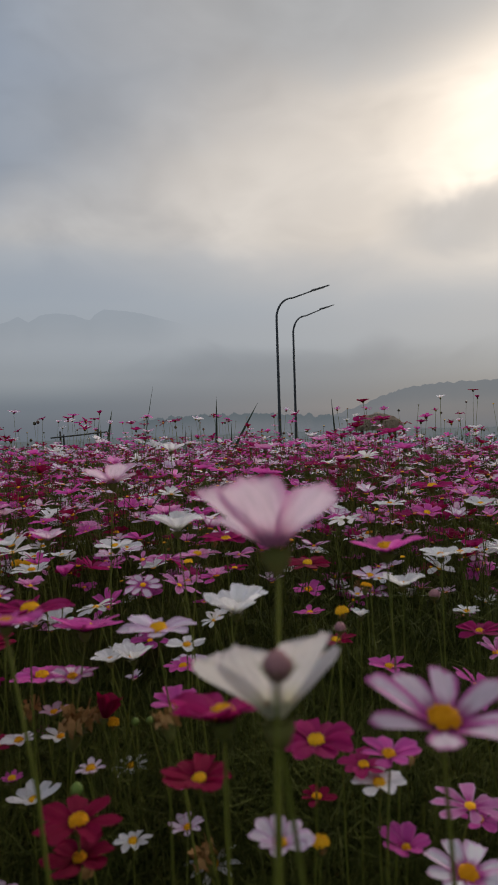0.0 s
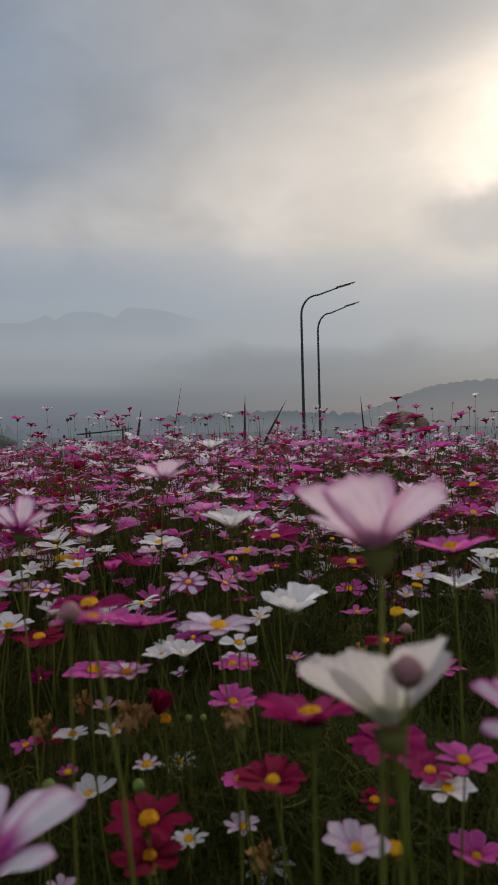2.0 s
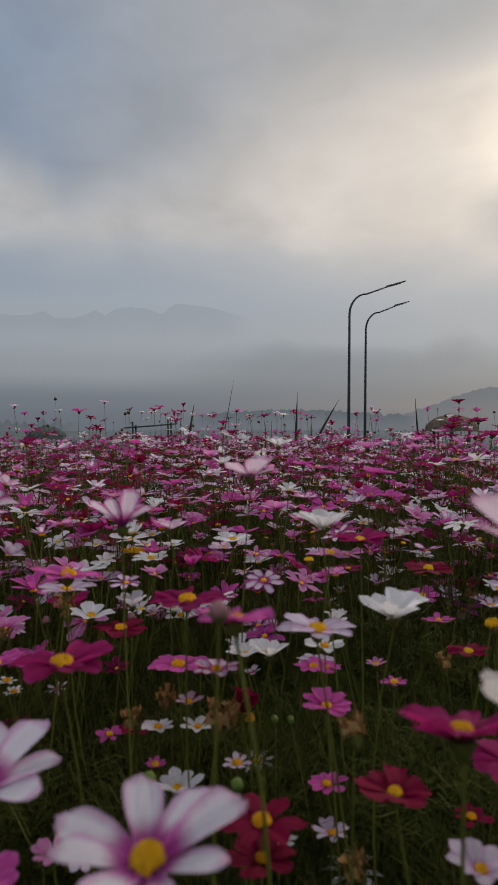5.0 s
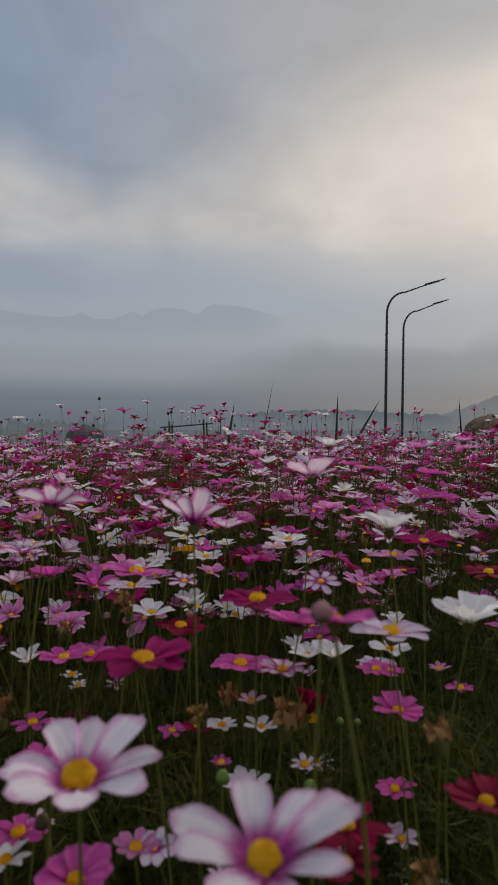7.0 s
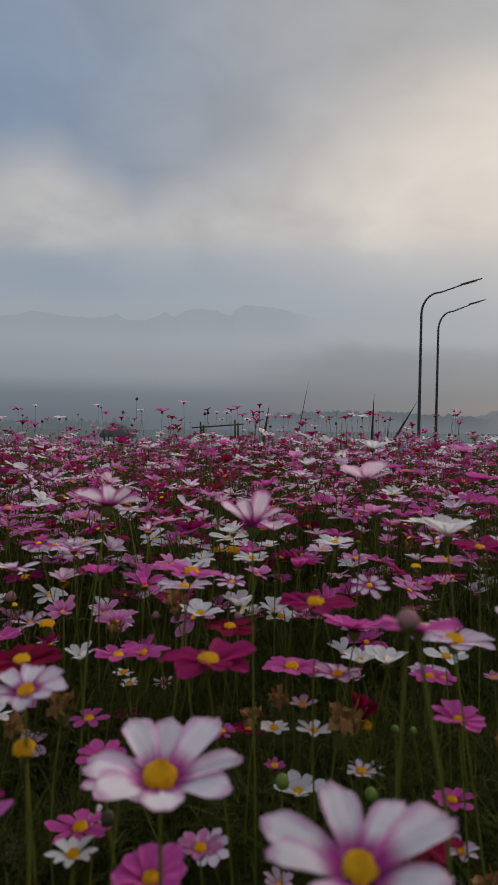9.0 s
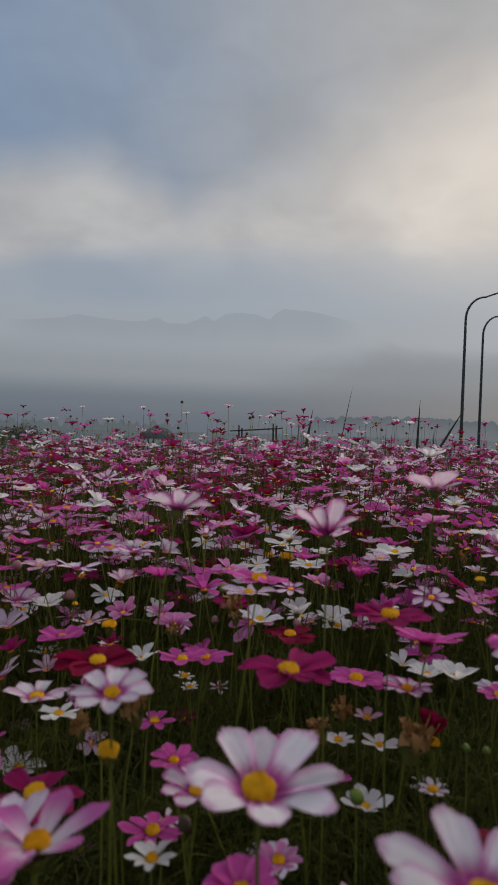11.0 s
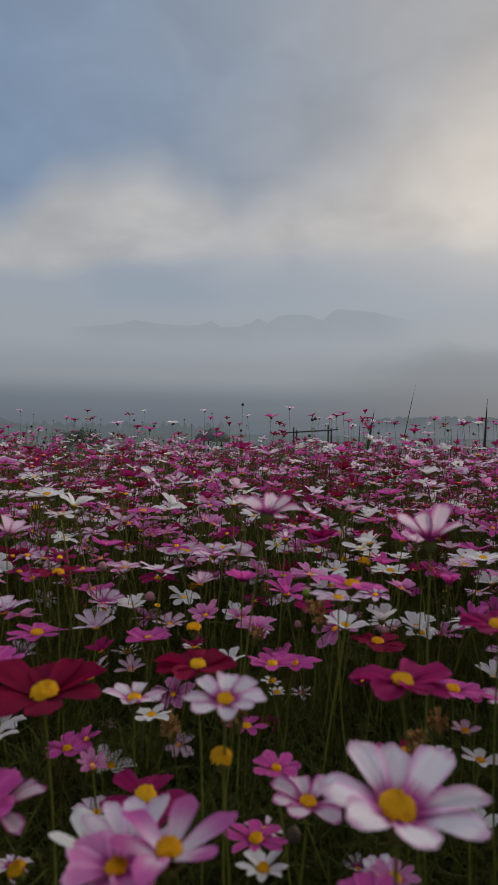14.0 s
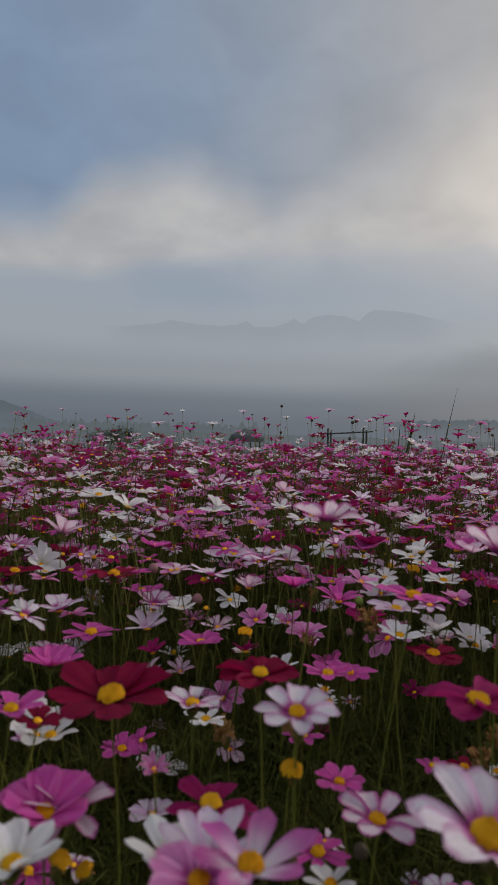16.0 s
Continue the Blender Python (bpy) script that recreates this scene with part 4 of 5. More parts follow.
cosmos("rose", -0.159, 0.420, 0.297, 0.039, 5, 180, cup=18, form="narrow")
cosmos("pink", -0.183, 0.330, 0.348, 0.054, 5, 180, cup=12, form="broad")
cosmos("lilac", -0.006, 0.560, 0.268, 0.036, 5, 180, cup=12, form="narrow")
cosmos("blush", -0.441, 3.238, 0.709, 0.076, 7, 30, cup=18)
bud(-0.727, 3.358, 0.720, 0.0095, "dark")
cosmos("white", -0.674, 3.200, 0.661, 0.056, 1, 0, cup=20)
cosmos("magenta", -0.176, 3.396, 0.672, 0.076, 1, 0, cup=14)
cosmos("magenta", 0.000, 3.600, 0.699, 0.056, 10, 180, cup=44)
cosmos("magenta", 0.239, 3.143, 0.621, 0.066, 1, 0, cup=6)
cosmos("white", 0.511, 2.956, 0.637, 0.070, 0, 0, cup=20)
cosmos("crimson", 1.119, 2.250, 0.690, 0.064, 10, 180, cup=20, form="broad")
cosmos("white", -1.653, 4.326, 0.699, 0.058, 1, 0, cup=28)
cosmos("blush", -1.001, 3.566, 0.692, 0.070, 0, 0, cup=18)
cosmos("crimson", -2.249, 4.619, 0.698, 0.068, 1, 0, cup=24)
cosmos("pale", -2.645, 4.251, 0.686, 0.072, 1, 0, cup=20)
cosmos("white", 1.595, 2.400, 0.704, 0.056, 1, 0, cup=30)
cosmos("crimson", 1.776, 2.400, 0.736, 0.064, 0, 0, cup=10)
cosmos("magenta", 1.837, 2.450, 0.704, 0.040, 10, 180, cup=50)
bud(1.737, 2.400, 0.674, 0.0050, "dark")
bud(1.427, 2.500, 0.643, 0.0060, "dark")
bud(-0.302, 2.900, 0.635, 0.0085, "dark")
bud(-0.286, 2.900, 0.641, 0.0085, "dark")
cosmos("pink", -0.478, 2.600, 0.652, 0.080, 2, 20, cup=16)
cosmos("white", -0.941, 2.600, 0.616, 0.070, 1, 0, cup=16)
cosmos("pink", -1.050, 2.600, 0.585, 0.070, 1, 0, cup=20)
cosmos("magenta", -0.743, 3.000, 0.613, 0.046, 8, 180, cup=46)
cosmos("magenta", -1.181, 2.800, 0.592, 0.074, 1, 0, cup=20)
cosmos("pink", -0.107, 3.300, 0.642, 0.066, 2, 20, cup=10)
cosmos("magenta", 0.169, 2.700, 0.596, 0.070, 1, 0, cup=24)
cosmos("pale", 0.217, 2.600, 0.588, 0.066, 1, 0, cup=18)
cosmos("pink", -0.140, 3.300, 0.684, 0.076, 1, 0, cup=16)

# blooms further in, where the field closes up
cosmos("white", -0.042, 2.416, 0.417, 0.085, 3, 180, cup=26, form="plain")
cosmos("white", -0.236, 2.606, 0.351, 0.078, 3, 180, cup=36, form="broad")
cosmos("white", -0.159, 2.579, 0.305, 0.070, 3, 180, cup=24, form="plain")
cosmos("rose", -0.183, 1.130, 0.469, 0.062, 3, 180, cup=22, form="plain")
cosmos("blush", -0.188, 1.689, 0.387, 0.078, 3, 180, cup=12, form="plain")
cosmos("blush", -0.106, 1.686, 0.349, 0.088, 3, 180, cup=18, form="plain")
cosmos("white", 0.144, 1.597, 0.402, 0.066, 3, 180, cup=30, form="plain")
cosmos("rose", 0.136, 1.106, 0.443, 0.080, 10, 185, cup=26, form="broad")
cosmos("picotee", 0.302, 1.668, 0.387, 0.095, 3, 180, cup=14, form="plain")
cosmos("pink", 0.288, 1.531, 0.494, 0.080, 3, 180, cup=14, form="plain")
cosmos("rose", -0.002, 1.642, 0.334, 0.080, 3, 180, cup=6, form="plain")
cosmos("pale", -0.074, 0.934, 0.442, 0.074, 8, 150, cup=26, form="plain")
cosmos("white", -0.070, 1.162, 0.362, 0.058, 3, 180, cup=18, form="plain")
cosmos("lilac", -0.177, 1.306, 0.318, 0.105, 3, 180, cup=8, form="narrow")
cosmos("picotee", -0.206, 1.082, 0.318, 0.086, 3, 180, cup=18, form="plain")
cosmos("rose", 0.444, 1.450, 0.545, 0.085, 3, 180, cup=22, form="plain")
cosmos("rose", 0.669, 1.668, 0.531, 0.076, 3, 180, cup=16, form="plain")
cosmos("rose", 0.635, 1.338, 0.516, 0.085, 3, 180, cup=14, form="plain")
cosmos("pink", 0.354, 1.121, 0.509, 0.075, 8, 150, cup=12, form="broad")
cosmos("magenta", 0.782, 1.180, 0.449, 0.110, 3, 180, cup=4, form="plain")
cosmos("pink", 0.602, 0.911, 0.438, 0.068, 12, 0, cup=12, form="plain")
cosmos("white", 0.354, 1.217, 0.388, 0.056, 10, 0, cup=20, form="narrow")
cosmos("magenta", 0.177, 0.718, 0.460, 0.078, 3, 180, cup=10, form="broad")
cosmos("magenta", 0.249, 0.999, 0.345, 0.058, 3, 180, cup=10, form="narrow")
cosmos("white", -0.680, 2.365, 0.409, 0.080, 3, 180, cup=38, form="broad")
cosmos("white", -0.896, 2.431, 0.337, 0.088, 3, 180, cup=28, form="plain")
cosmos("pink", -0.319, 1.857, 0.389, 0.086, 3, 180, cup=10, form="plain")
cosmos("pale", -0.172, 1.146, 0.456, 0.062, 3, 180, cup=20, form="plain")
cosmos("rose", -0.505, 1.365, 0.384, 0.110, 3, 180, cup=3, form="broad")
cosmos("pink", -0.346, 1.426, 0.358, 0.074, 3, 180, cup=8, form="plain")
cosmos("magenta", -0.223, 1.116, 0.403, 0.076, 16, 180, cup=28, form="broad")
cosmos("white", -0.308, 1.560, 0.346, 0.085, 3, 180, cup=3, form="plain")
cosmos("white", -0.380, 1.300, 0.294, 0.086, 3, 180, cup=12, form="plain")
cosmos("lilac", -0.497, 1.127, 0.363, 0.115, 3, 180, cup=4, form="broad")
spent(-0.145, 1.090, 0.366, 0.012, True)
spent(-0.523, 1.301, 0.235, 0.013, True)
cosmos("white", 0.106, 1.477, 0.426, 0.062, 3, 180, cup=26, form="plain")
cosmos("picotee", 0.244, 1.325, 0.431, 0.078, 3, 180, cup=14, form="plain")
cosmos("white", 0.445, 1.708, 0.410, 0.076, 3, 180, cup=14, form="plain")
cosmos("magenta", 0.447, 1.468, 0.465, 0.105, 3, 180, cup=4, form="broad")
cosmos("white", 0.202, 1.042, 0.435, 0.066, 14, 180, cup=10, form="plain")
cosmos("pink", 0.314, 1.068, 0.470, 0.074, 10, 0, cup=20, form="plain")
cosmos("pale", 0.044, 1.262, 0.367, 0.058, 3, 180, cup=22, form="plain")
cosmos("rose", 0.138, 0.726, 0.441, 0.064, 3, 180, cup=3, form="plain")
cosmos("pale", 0.095, 1.658, 0.376, 0.080, 3, 180, cup=4, form="plain")
cosmos("pink", 0.363, 1.672, 0.472, 0.100, 3, 180, cup=8, form="plain")
cosmos("magenta", 0.587, 2.165, 0.516, 0.075, 3, 180, cup=12, form="plain")
cosmos("white", -1.072, 2.515, 0.473, 0.060, 3, 180, cup=44, form="broad")
cosmos("crimson", -1.346, 2.045, 0.511, 0.075, 3, 180, cup=16, form="plain")
cosmos("magenta", -1.220, 1.863, 0.482, 0.090, 3, 180, cup=12, form="plain")
cosmos("white", -1.084, 1.682, 0.451, 0.070, 3, 180, cup=22, form="plain")
cosmos("white", -0.927, 2.010, 0.347, 0.088, 3, 180, cup=30, form="plain")
cosmos("white", -0.569, 1.524, 0.400, 0.062, 3, 180, cup=18, form="plain")
cosmos("white", -0.866, 2.288, 0.346, 0.086, 3, 180, cup=28, form="plain")
cosmos("white", -0.754, 1.430, 0.338, 0.072, 3, 180, cup=26, form="plain")
cosmos("pink", -0.684, 1.308, 0.378, 0.078, 3, 180, cup=10, form="plain")
cosmos("pale", -0.671, 1.551, 0.350, 0.085, 3, 180, cup=14, form="plain")
cosmos("white", -0.778, 1.172, 0.365, 0.066, 3, 180, cup=20, form="plain")
cosmos("white", -0.592, 1.338, 0.289, 0.052, 3, 180, cup=14, form="plain")
cosmos("magenta", -0.556, 1.142, 0.299, 0.100, 3, 180, cup=4, form="narrow")
spent(-0.744, 1.504, 0.215, 0.014, True)
cosmos("blush", -0.817, 1.066, 0.434, 0.040, 3, 180, cup=52, form="broad")
cosmos("pink", -0.692, 0.882, 0.363, 0.050, 14, 0, cup=26, form="plain")
cosmos("white", -0.787, 0.916, 0.355, 0.045, 3, 180, cup=18, form="narrow")
cosmos("white", 0.113, 1.552, 0.401, 0.085, 3, 180, cup=5, form="plain")
cosmos("white", -0.118, 1.684, 0.339, 0.074, 3, 180, cup=20, form="plain")
cosmos("crimson", -0.104, 1.346, 0.368, 0.062, 3, 180, cup=14, form="plain")
spent(-0.139, 1.185, 0.343, 0.013, True)
cosmos("white", -0.124, 1.173, 0.361, 0.068, 3, 180, cup=16, form="plain")
cosmos("white", -0.107, 0.981, 0.380, 0.072, 3, 180, cup=12, form="plain")
cosmos("pink", -0.338, 1.557, 0.334, 0.090, 3, 180, cup=10, form="plain")
cosmos("rose", -0.171, 2.956, 0.402, 0.100, 3, 180, cup=8, form="plain")
cosmos("magenta", 0.154, 1.689, 0.459, 0.085, 3, 180, cup=4, form="plain")
cosmos("white", -1.084, 1.477, 0.415, 0.075, 3, 180, cup=20, form="plain")
cosmos("rose", -0.897, 1.610, 0.411, 0.085, 3, 180, cup=10, form="plain")
cosmos("white", -0.236, 1.257, 0.346, 0.070, 3, 180, cup=8, form="plain")
cosmos("pale", 0.026, 1.045, 0.380, 0.066, 3, 180, cup=14, form="plain")
cosmos("rose", -0.152, 2.478, 0.363, 0.090, 3, 180, cup=12, form="plain")
cosmos("rose", -0.686, 3.278, 0.418, 0.090, 3, 180, cup=10, form="plain")
cosmos("crimson", 1.017, 2.108, 0.584, 0.075, 3, 180, cup=18, form="plain")
cosmos("magenta", 0.875, 1.932, 0.555, 0.070, 3, 180, cup=18, form="plain")
cosmos("crimson", 1.132, 2.290, 0.622, 0.060, 3, 180, cup=18, form="plain")
cosmos("magenta", 1.167, 2.180, 0.613, 0.085, 3, 180, cup=18, form="plain")
cosmos("magenta", 1.120, 1.983, 0.564, 0.090, 3, 180, cup=18, form="plain")
cosmos("rose", 0.976, 1.911, 0.548, 0.070, 3, 180, cup=18, form="plain")
cosmos("pink", 0.904, 2.130, 0.546, 0.060, 3, 180, cup=18, form="plain")
cosmos("white", 1.064, 2.304, 0.612, 0.040, 3, 180, cup=18, form="plain")
# small heads low among the leaves
spent(0.004, 0.652, 0.270, 0.011, False)
spent(0.018, 0.648, 0.266, 0.008, True)
spent(-0.112, 0.615, 0.289, 0.011, False)
spent(0.295, 0.714, 0.283, 0.010, False)
spent(-0.400, 0.800, 0.326, 0.012, True)
spent(-0.222, 0.842, 0.332, 0.010, False)
spent(-0.316, 0.845, 0.303, 0.011, False)
spent(-0.021, 0.581, 0.299, 0.017, False)
spent(-0.228, 0.850, 0.344, 0.014, False)
spent(-0.079, 0.695, 0.267, 0.012, False)
spent(0.102, 0.495, 0.193, 0.012, False)
spent(-0.008, 0.468, 0.234, 0.010, False)
bud(-0.092, 0.489, 0.298, 0.0065, "green")
bud(0.044, 0.613, 0.278, 0.0045, "green")
bud(-0.015, 0.480, 0.292, 0.0060, "green")
bud(0.058, 0.596, 0.286, 0.0040, "green")
bud(-0.242, 0.845, 0.369, 0.0070, "green")
bud(0.442, 0.635, 0.373, 0.0070, "pink")
bud(-0.130, 0.837, 0.324, 0.0060, "pink")
bud(-0.253, 0.846, 0.321, 0.0060, "pink")
bud(-0.563, 0.859, 0.387, 0.0080, "pink")
bud(-0.234, 0.441, 0.300, 0.0060, "dark")
bud(0.219, 0.429, 0.428, 0.0050, "pink")
cosmos("pink", -0.149, 0.703, 0.229, 0.040, 4, 180, cup=10, form="narrow")
cosmos("pink", -0.090, 0.609, 0.243, 0.028, 4, 180, cup=30, form="narrow")
cosmos("pink", 0.311, 0.763, 0.329, 0.050, 4, 180, cup=10, form="narrow")
cosmos("white", 0.365, 0.701, 0.341, 0.036, 4, 180, cup=34, form="plain")
cosmos("lilac", 0.384, 0.749, 0.352, 0.042, 4, 180, cup=24, form="narrow")
cosmos("crimson", 0.009, 0.629, 0.282, 0.062, 30, 150, cup=62, form="broad")
cosmos("white", -0.338, 0.746, 0.306, 0.060, 4, 180, cup=30, form="narrow")
cosmos("white", -0.281, 0.743, 0.286, 0.032, 4, 180, cup=10, form="narrow")
cosmos("white", -0.275, 0.752, 0.267, 0.030, 4, 180, cup=20, form="narrow")
cosmos("pink", -0.269, 0.491, 0.261, 0.062, 4, 180, cup=2, form="narrow")
cosmos("rose", 0.202, 0.720, 0.290, 0.036, 4, 180, cup=20, form="narrow")
cosmos("pink", 0.126, 0.694, 0.301, 0.042, 4, 180, cup=10, form="narrow")
cosmos("pink", 0.207, 0.670, 0.288, 0.040, 4, 180, cup=10, form="narrow")

# ---- the rest of the field ----
BED_FRONT = -1.3
RING_COUNT, LOW_COUNT, FAR_COUNT, SIDE_COUNT, LEAF_PLANTS = 380, 90, 5600, 4200, (620, 1450, 3300, 1400, 1000)
KINDS_FAR = ["white"] * 4 + ["blush"] * 3 + ["picotee"] * 4 + ["lilac"] + ["pale"] * 2 + ["rose"] * 7 + ["pink"] * 9 + ["magenta"] * 8 + ["crimson"] * 4
KINDS_RING = ["white"] * 6 + ["blush"] * 4 + ["picotee"] * 4 + ["lilac"] * 2 + ["pale"] * 3 + ["rose"] * 8 + ["pink"] * 7 + ["magenta"] * 3 + ["crimson"] * 2


def field_edge(az):
    az = (az + 180) % 360 - 180
    return 4.35 + 0.5 * math.sin(az * 0.09 + 1.0) * math.exp(-(az / 90) ** 2) + (0.5 if az < -15 else 0.0)


def scatter(count, near, far, gap, seed, taken, az0=-41, az1=44):
    """Points of the field seen from the path, evenly over its area, no two nearer than gap."""
    rnd = random.Random(seed)
    grid, out = {}, []
    for x, y in taken:
        grid.setdefault((int(x / gap // 1), int(y / gap // 1)), []).append((x, y))
    tries = 0
    while len(out) < count and tries < count * 40:
        tries += 1
        az = rnd.uniform(az0, az1)
        r = math.sqrt(rnd.uniform(near * near, far * far))
        x, y = r * math.sin(radians(az)) - 0.1, r * math.cos(radians(az))
        if r > field_edge(az) or y < BED_FRONT:
            continue
        i, j = int(x / gap // 1), int(y / gap // 1)
        if any((x - a) ** 2 + (y - b) ** 2 < gap * gap for p in (i - 1, i, i + 1) for q in (j - 1, j, j + 1) for a, b in grid.get((p, q), ())):
            continue
        grid.setdefault((i, j), []).append((x, y))
        out.append((x, y))
    return out


def off_the_gap(points):
    """The bed is thin, mostly leaves, close by on the sunward side."""
    return [(x, y) for x, y in points if not (math.degrees(math.atan2(x, y)) > 14 and math.hypot(x, y) < 1.12)]


def canopy(rnd, r):
    """The height of a bloom: most stand in one rough layer, a few rise out of it."""
    h = rnd.triangular(0.24, 0.51, 0.41) if r > 0.95 else rnd.uniform(0.24, 0.39)
    if 0.9 < r < 3.0 and rnd.random() < 0.35:
        h = rnd.uniform(0.20, 0.38)
    if r > 1.4 and rnd.random() < 0.06:
        h = rnd.uniform(0.48, 0.55)
    if r > 2.3 and rnd.random() < 0.03:
        h = rnd.uniform(0.53, 0.68)
    return h


fill_rnd = random.Random(21)
for x, y in scatter(26, 0.7, 3.6, 0.12, 37, ROOTS):
    bud(x, y, fill_rnd.uniform(0.3, 0.6), fill_rnd.uniform(0.0045, 0.0075), fill_rnd.choice(("dark", "dark", "pink")))
for x, y in scatter(34, 2.4, 4.3, 0.12, 39, []):
    bud(x, y, fill_rnd.uniform(0.5, 0.64), fill_rnd.uniform(0.006, 0.0085), "dark")
for x, y in scatter(46, 0.7, 2.4, 0.1, 41, ROOTS) + scatter(16, 0.45, 0.75, 0.1, 43, ROOTS):
    spent(x, y, fill_rnd.uniform(0.2, 0.42) if y > 0.7 else fill_rnd.uniform(0.14, 0.28), fill_rnd.uniform(0.008, 0.012), fill_rnd.random() < 0.6)


def far_blooms(points, along, seed, nv=3, low=False, kinds=None, label="dense field of white, pink, magenta and crimson cosmos flowers"):
    """All other flowers of the field in one mesh: stems, calyxes, eyes and petals."""
    rnd = random.Random(seed)
    names = list(PETALS)
    verts, faces, uvs, slots = [], [], [], []

    def add(v, f, uv, slot):
        base = len(verts)
        verts.extend(v)
        uvs.extend(uv)
        faces.extend(tuple(base + i for i in q) for q in f)
        slots.extend([slot] * len(f))

    stock = {form: [petal_grid(rnd, w * rnd.uniform(0.9, 1.1), d + rnd.uniform(-0.1, 0.14), rnd.uniform(-0.15, 0.5), 0.0, along, nv) for _ in range(12)] for form, w, d in (("broad", 0.29, 0.12), ("plain", 0.24, 0.13), ("narrow", 0.19, 0.14))}
    eye_v, eye_f = [(0, 0, 0.6)] + [(r * math.cos(k * math.pi / 3), r * math.sin(k * math.pi / 3), z) for r, z in ((0.7, 0.45), (1, 0.05)) for k in range(6)], []
    for k in range(6):
        eye_f += [(0, 1 + k, 1 + (k + 1) % 6), (1 + k, 7 + k, 7 + (k + 1) % 6, 1 + (k + 1) % 6)]
    cup_v = [(r * math.cos(k * math.pi / 3), r * math.sin(k * math.pi / 3), z) for r, z in ((0.25, -1.2), (0.95, -0.5), (1.2, 0.0)) for k in range(6)]
    cup_f = [(i * 6 + k, i * 6 + (k + 1) % 6, i * 6 + 6 + (k + 1) % 6, i * 6 + 6 + k) for i in range(2) for k in range(6)]
    for x, y in points:
        r = math.hypot(x, y)
        z, size = canopy(rnd, r), rnd.uniform(0.046, 0.08) * 0.475
        if low:
            z, size = rnd.uniform(0.14, 0.32), rnd.uniform(0.03, 0.05) * 0.475
        closed = rnd.random() < (0.13 if z < 0.5 else 0.36)
        head = Matrix.Translation((x, y, z)) @ turned(abs(rnd.gauss(0, 13)), rnd.uniform(0, 360))
        eye = 0.0058 if not low else 0.004
        if not closed:
            kind, form, cup = rnd.choice((kinds or KINDS_FAR) if z < 0.5 else ("magenta", "magenta", "crimson", "rose", "pink", "blush", "white")), rnd.choice(("plain", "plain", "broad", "narrow", "narrow")), rnd.choice((2, 6, 10, 14, 20, 26, 34))
            spin = rnd.uniform(0, 45)
            for k in range(8):
                m = head @ pose(0, 0, 0, rnd.gauss(0, 9), -(cup + rnd.gauss(0, 10)), spin + 45 * k + rnd.uniform(-6, 6)) @ Matrix.Scale(size * rnd.uniform(0.84, 1.1), 4)
                v, f, uv = rnd.choice(stock[form])
                add([tuple(m @ Vector(p)) for p in v], f, uv, names.index(kind))
            m = head @ Matrix.Scale(eye, 4)
            add([tuple(m @ Vector(p)) for p in eye_v], eye_f, [(0, 0)] * len(eye_v), len(names))
        elif rnd.random() < 0.3:
            m = head @ Matrix.Scale(eye * 0.95, 4)
            add([tuple(m @ Vector(p)) for p in eye_v], eye_f, [(0, 0)] * len(eye_v), len(names))
        m = head @ Matrix.Scale(eye if not closed else eye * 0.8, 4)
        add([tuple(m @ Vector(p)) for p in cup_v], cup_f, [(0, 0)] * len(cup_v), len(names) + (3 if closed and rnd.random() < 0.5 else 1))
        a = rnd.uniform(0, 6.28)
        foot = (x + 0.06 * math.cos(a), y + 0.06 * math.sin(a), 0)
        v, f = tube([foot, (x + 0.035 * math.cos(a + 1.3), y + 0.035 * math.sin(a + 1.3), z * 0.62), (x, y, z - eye)], [0.0013, 0.0011, 0.0009], 3, False)
        add(v, f, [(0, 0)] * len(v), len(names) + 2)
    me = mesh_from("cosmos_field", verts, faces, [PETALS[n] for n in names] + [DISC, CALYX, STEM, DRIED], uvs, slots)
    tagged(new("cosmos_field", me), label, "flowers", kind="stuff")


far_blooms(off_the_gap(scatter(LOW_COUNT, 0.5, 0.95, 0.06, 35, ROOTS)), (0, 0.3, 0.6, 0.85, 1.0), 55, 5, True, label="small cosmos flowers low among the feathery leaves")
far_blooms(off_the_gap(scatter(RING_COUNT, 0.86, 1.34, 0.042, 31, ROOTS)), (0, 0.25, 0.5, 0.74, 0.91, 1.0), 57, 5, kinds=KINDS_RING, label="close-set pink, white and magenta cosmos flowers in the bed")
far_blooms(scatter(FAR_COUNT, 1.26, 5.4, 0.032, 61, []), (0, 0.36, 0.7, 0.91, 1.0), 51)
# the rest of the bed beside and behind the path
far_blooms(scatter(SIDE_COUNT, 0.5, 5.0, 0.045, 63, [], 44, 319), (0, 0.6, 0.88, 1.0), 53)


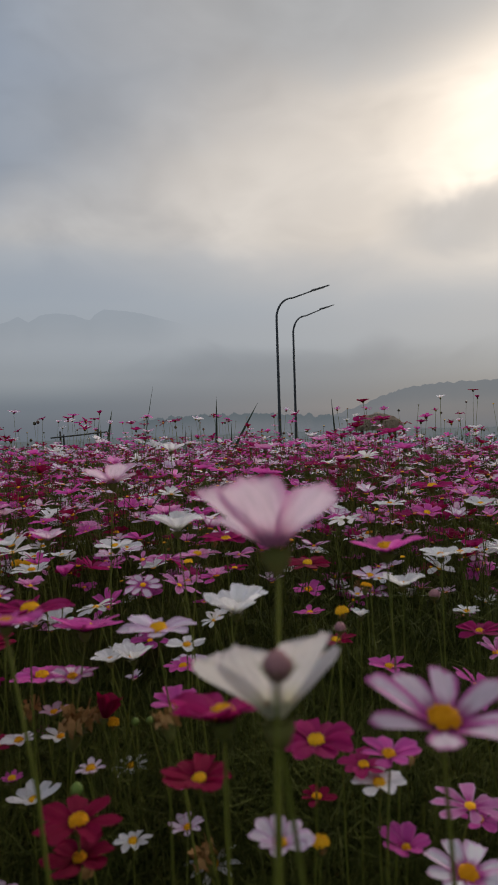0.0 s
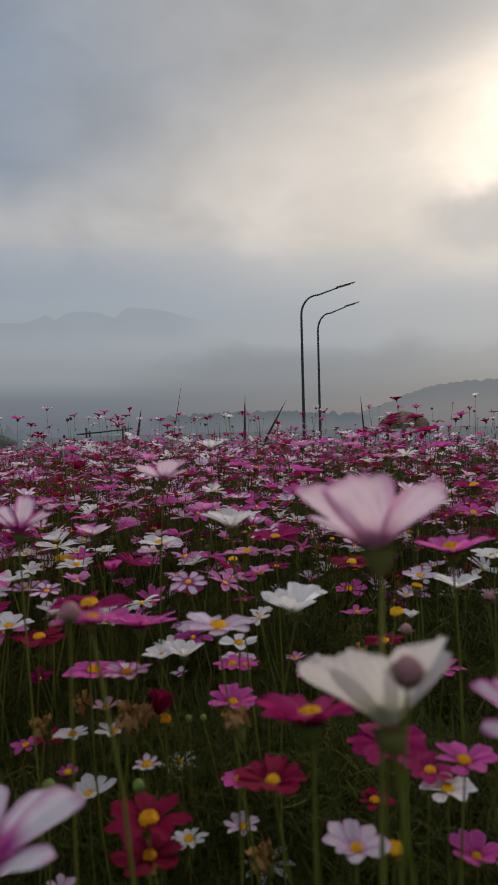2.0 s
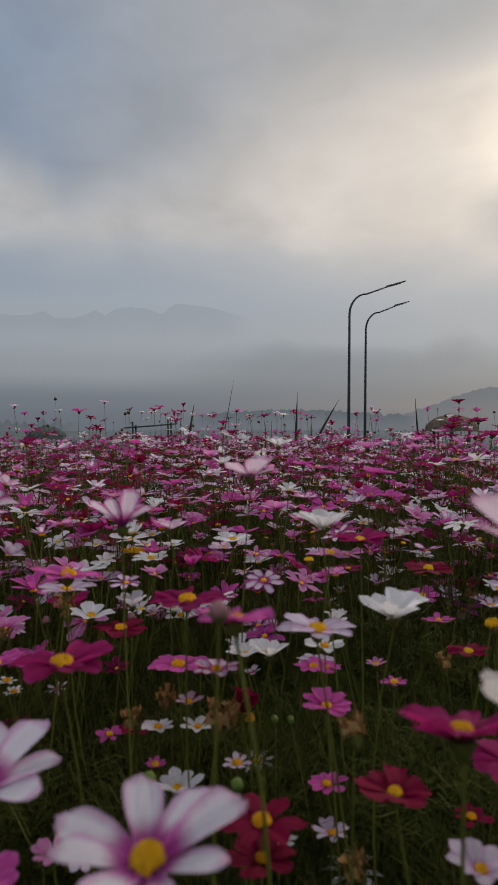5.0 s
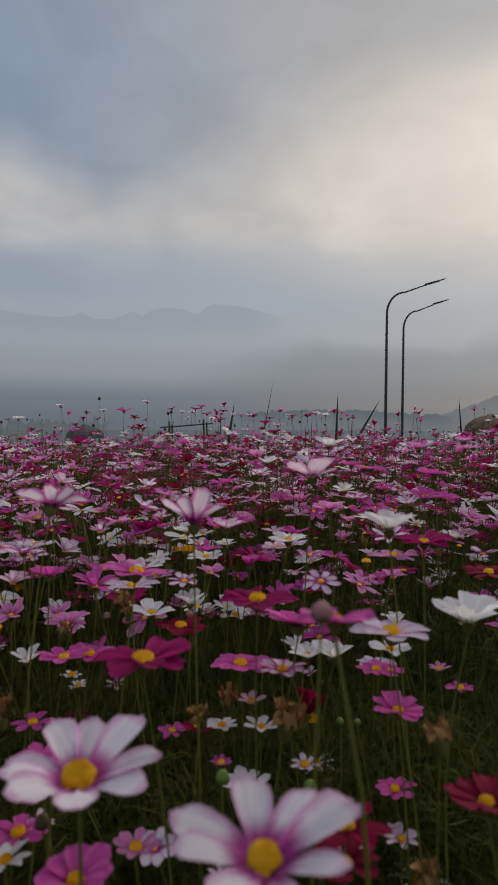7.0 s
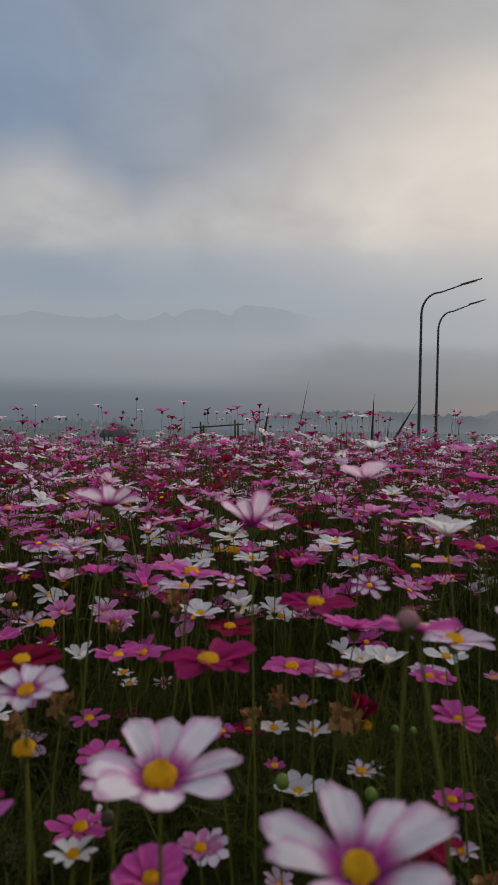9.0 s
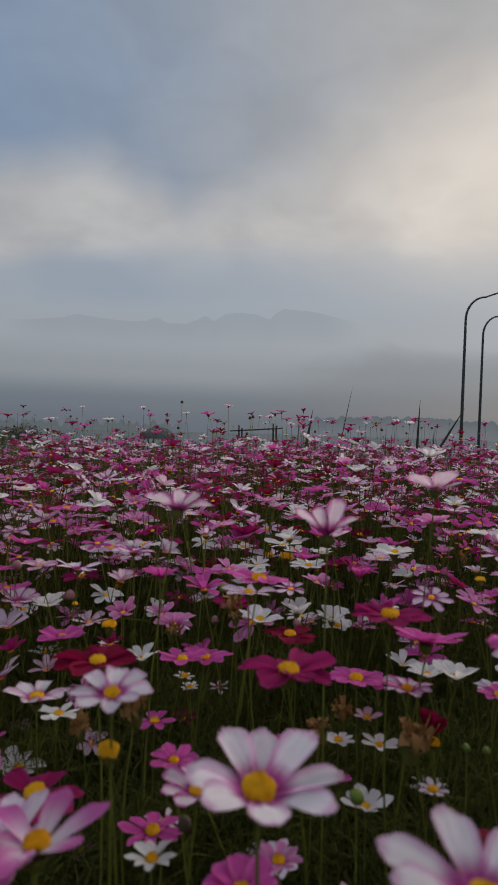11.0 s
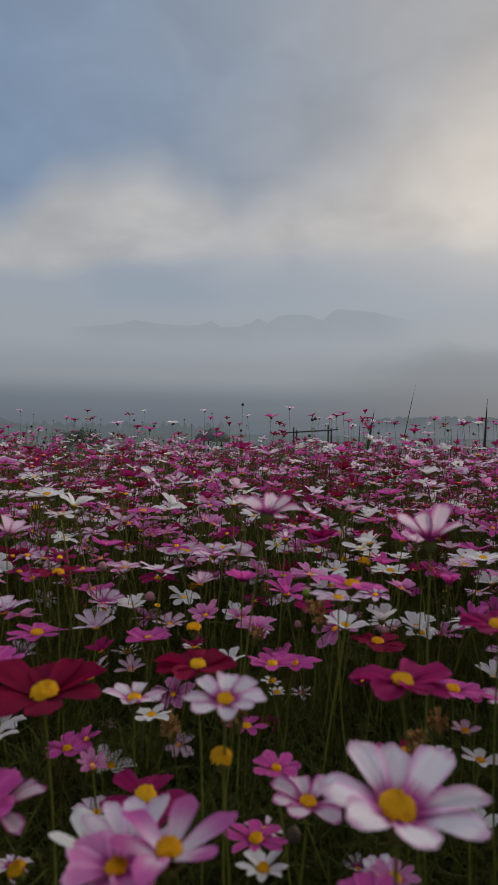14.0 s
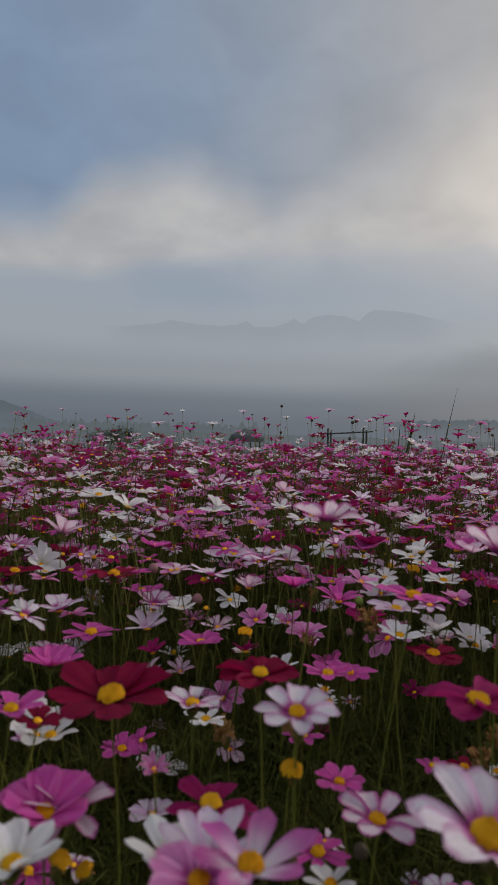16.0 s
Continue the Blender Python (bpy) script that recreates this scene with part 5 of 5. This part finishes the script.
def thread_leaves():
    """The feathery foliage under the blooms: thread-like leaves on branching stalks, one mesh."""
    rnd = np.random.default_rng(7)

    def wedge(n, near, far, az0, az1):
        az = np.radians(rnd.uniform(az0, az1, n))
        r = np.sqrt(rnd.uniform(near * near, far * far, n))
        return np.stack([r * np.sin(az) - 0.1, np.where(r * np.cos(az) < BED_FRONT, rnd.uniform(BED_FRONT - 0.1, -0.35, n), r * np.cos(az))], 1)

    all_v, all_f, start = [], [], 0
    for plants, per, near, far, thick, high, az0, az1 in (
            (LEAF_PLANTS[0], 130, 0.16, 0.62, 0.00045, 0.16, -44, 47), (LEAF_PLANTS[1], 110, 0.6, 1.25, 0.00055, 0.23, -44, 47),
            (LEAF_PLANTS[4], 60, 0.95, 1.9, 0.0008, 0.34, -44, 47), (LEAF_PLANTS[2], 36, 1.25, 5.0, 0.0010, 0.47, -44, 47), (LEAF_PLANTS[3], 40, 0.3, 4.6, 0.0022, 0.34, 47, 316)):
        root = wedge(plants, near, far, az0, az1)
        tall = rnd.uniform(0.55, 1.0, plants) * high
        n = plants * per
        own = np.repeat(np.arange(plants), per)
        up = rnd.uniform(0.05, 1.0, n) ** 0.8 * tall[own]
        spread = rnd.uniform(0, 0.055, n)
        ang = rnd.uniform(0, 2 * np.pi, n)
        p0 = np.stack([root[own, 0] + spread * np.cos(ang), root[own, 1] + spread * np.sin(ang), up], 1)
        turn = ang + rnd.normal(0, 0.7, n)
        pitch = np.radians(rnd.uniform(-5, 75, n))
        length = rnd.uniform(0.02, 0.075, n) * (1.0 if near < 1 else 1.5)
        d = np.stack([np.cos(turn) * np.cos(pitch), np.sin(turn) * np.cos(pitch), np.sin(pitch)], 1)
        p1 = p0 + d * (length * 0.55)[:, None]
        d2 = d.copy()
        d2[:, 2] -= rnd.uniform(-0.2, 0.7, n)
        p2 = p1 + d2 * (length * 0.5)[:, None]
        side = np.stack([-np.sin(turn), np.cos(turn), rnd.uniform(-0.6, 0.6, n)], 1) * thick
        v = np.stack([p0 - side, p0 + side, p1 - side, p1 + side, p2], 1).reshape(-1, 3)
        v[:, 2] = np.maximum(v[:, 2], 0.0)
        b = start + 5 * np.arange(n)
        all_v.append(v)
        all_f += np.stack([b, b + 1, b + 3, b + 2], 1).tolist()
        all_f += np.stack([b + 2, b + 3, b + 4], 1).tolist()
        start += len(v)
        # the stalks that carry them
        for k in range(plants):
            x, y = root[k]
            a = rnd.uniform(0, 6.28)
            v, f = tube([(x, y, 0), (x + 0.02 * math.cos(a), y + 0.02 * math.sin(a), tall[k] * 0.6), (x + 0.01, y, tall[k] * 1.05)], [thick * 1.5, thick * 1.2, thick * 0.8], 3, False)
            all_v.append(np.array(v))
            all_f += [tuple(start + i for i in q) for q in f]
            start += len(v)
    me = mesh_from("cosmos_foliage", np.concatenate(all_v), all_f, [LEAF])
    tagged(new("cosmos_foliage", me), "dark green feathery thread-leaved cosmos foliage", "foliage", kind="stuff")


thread_leaves()
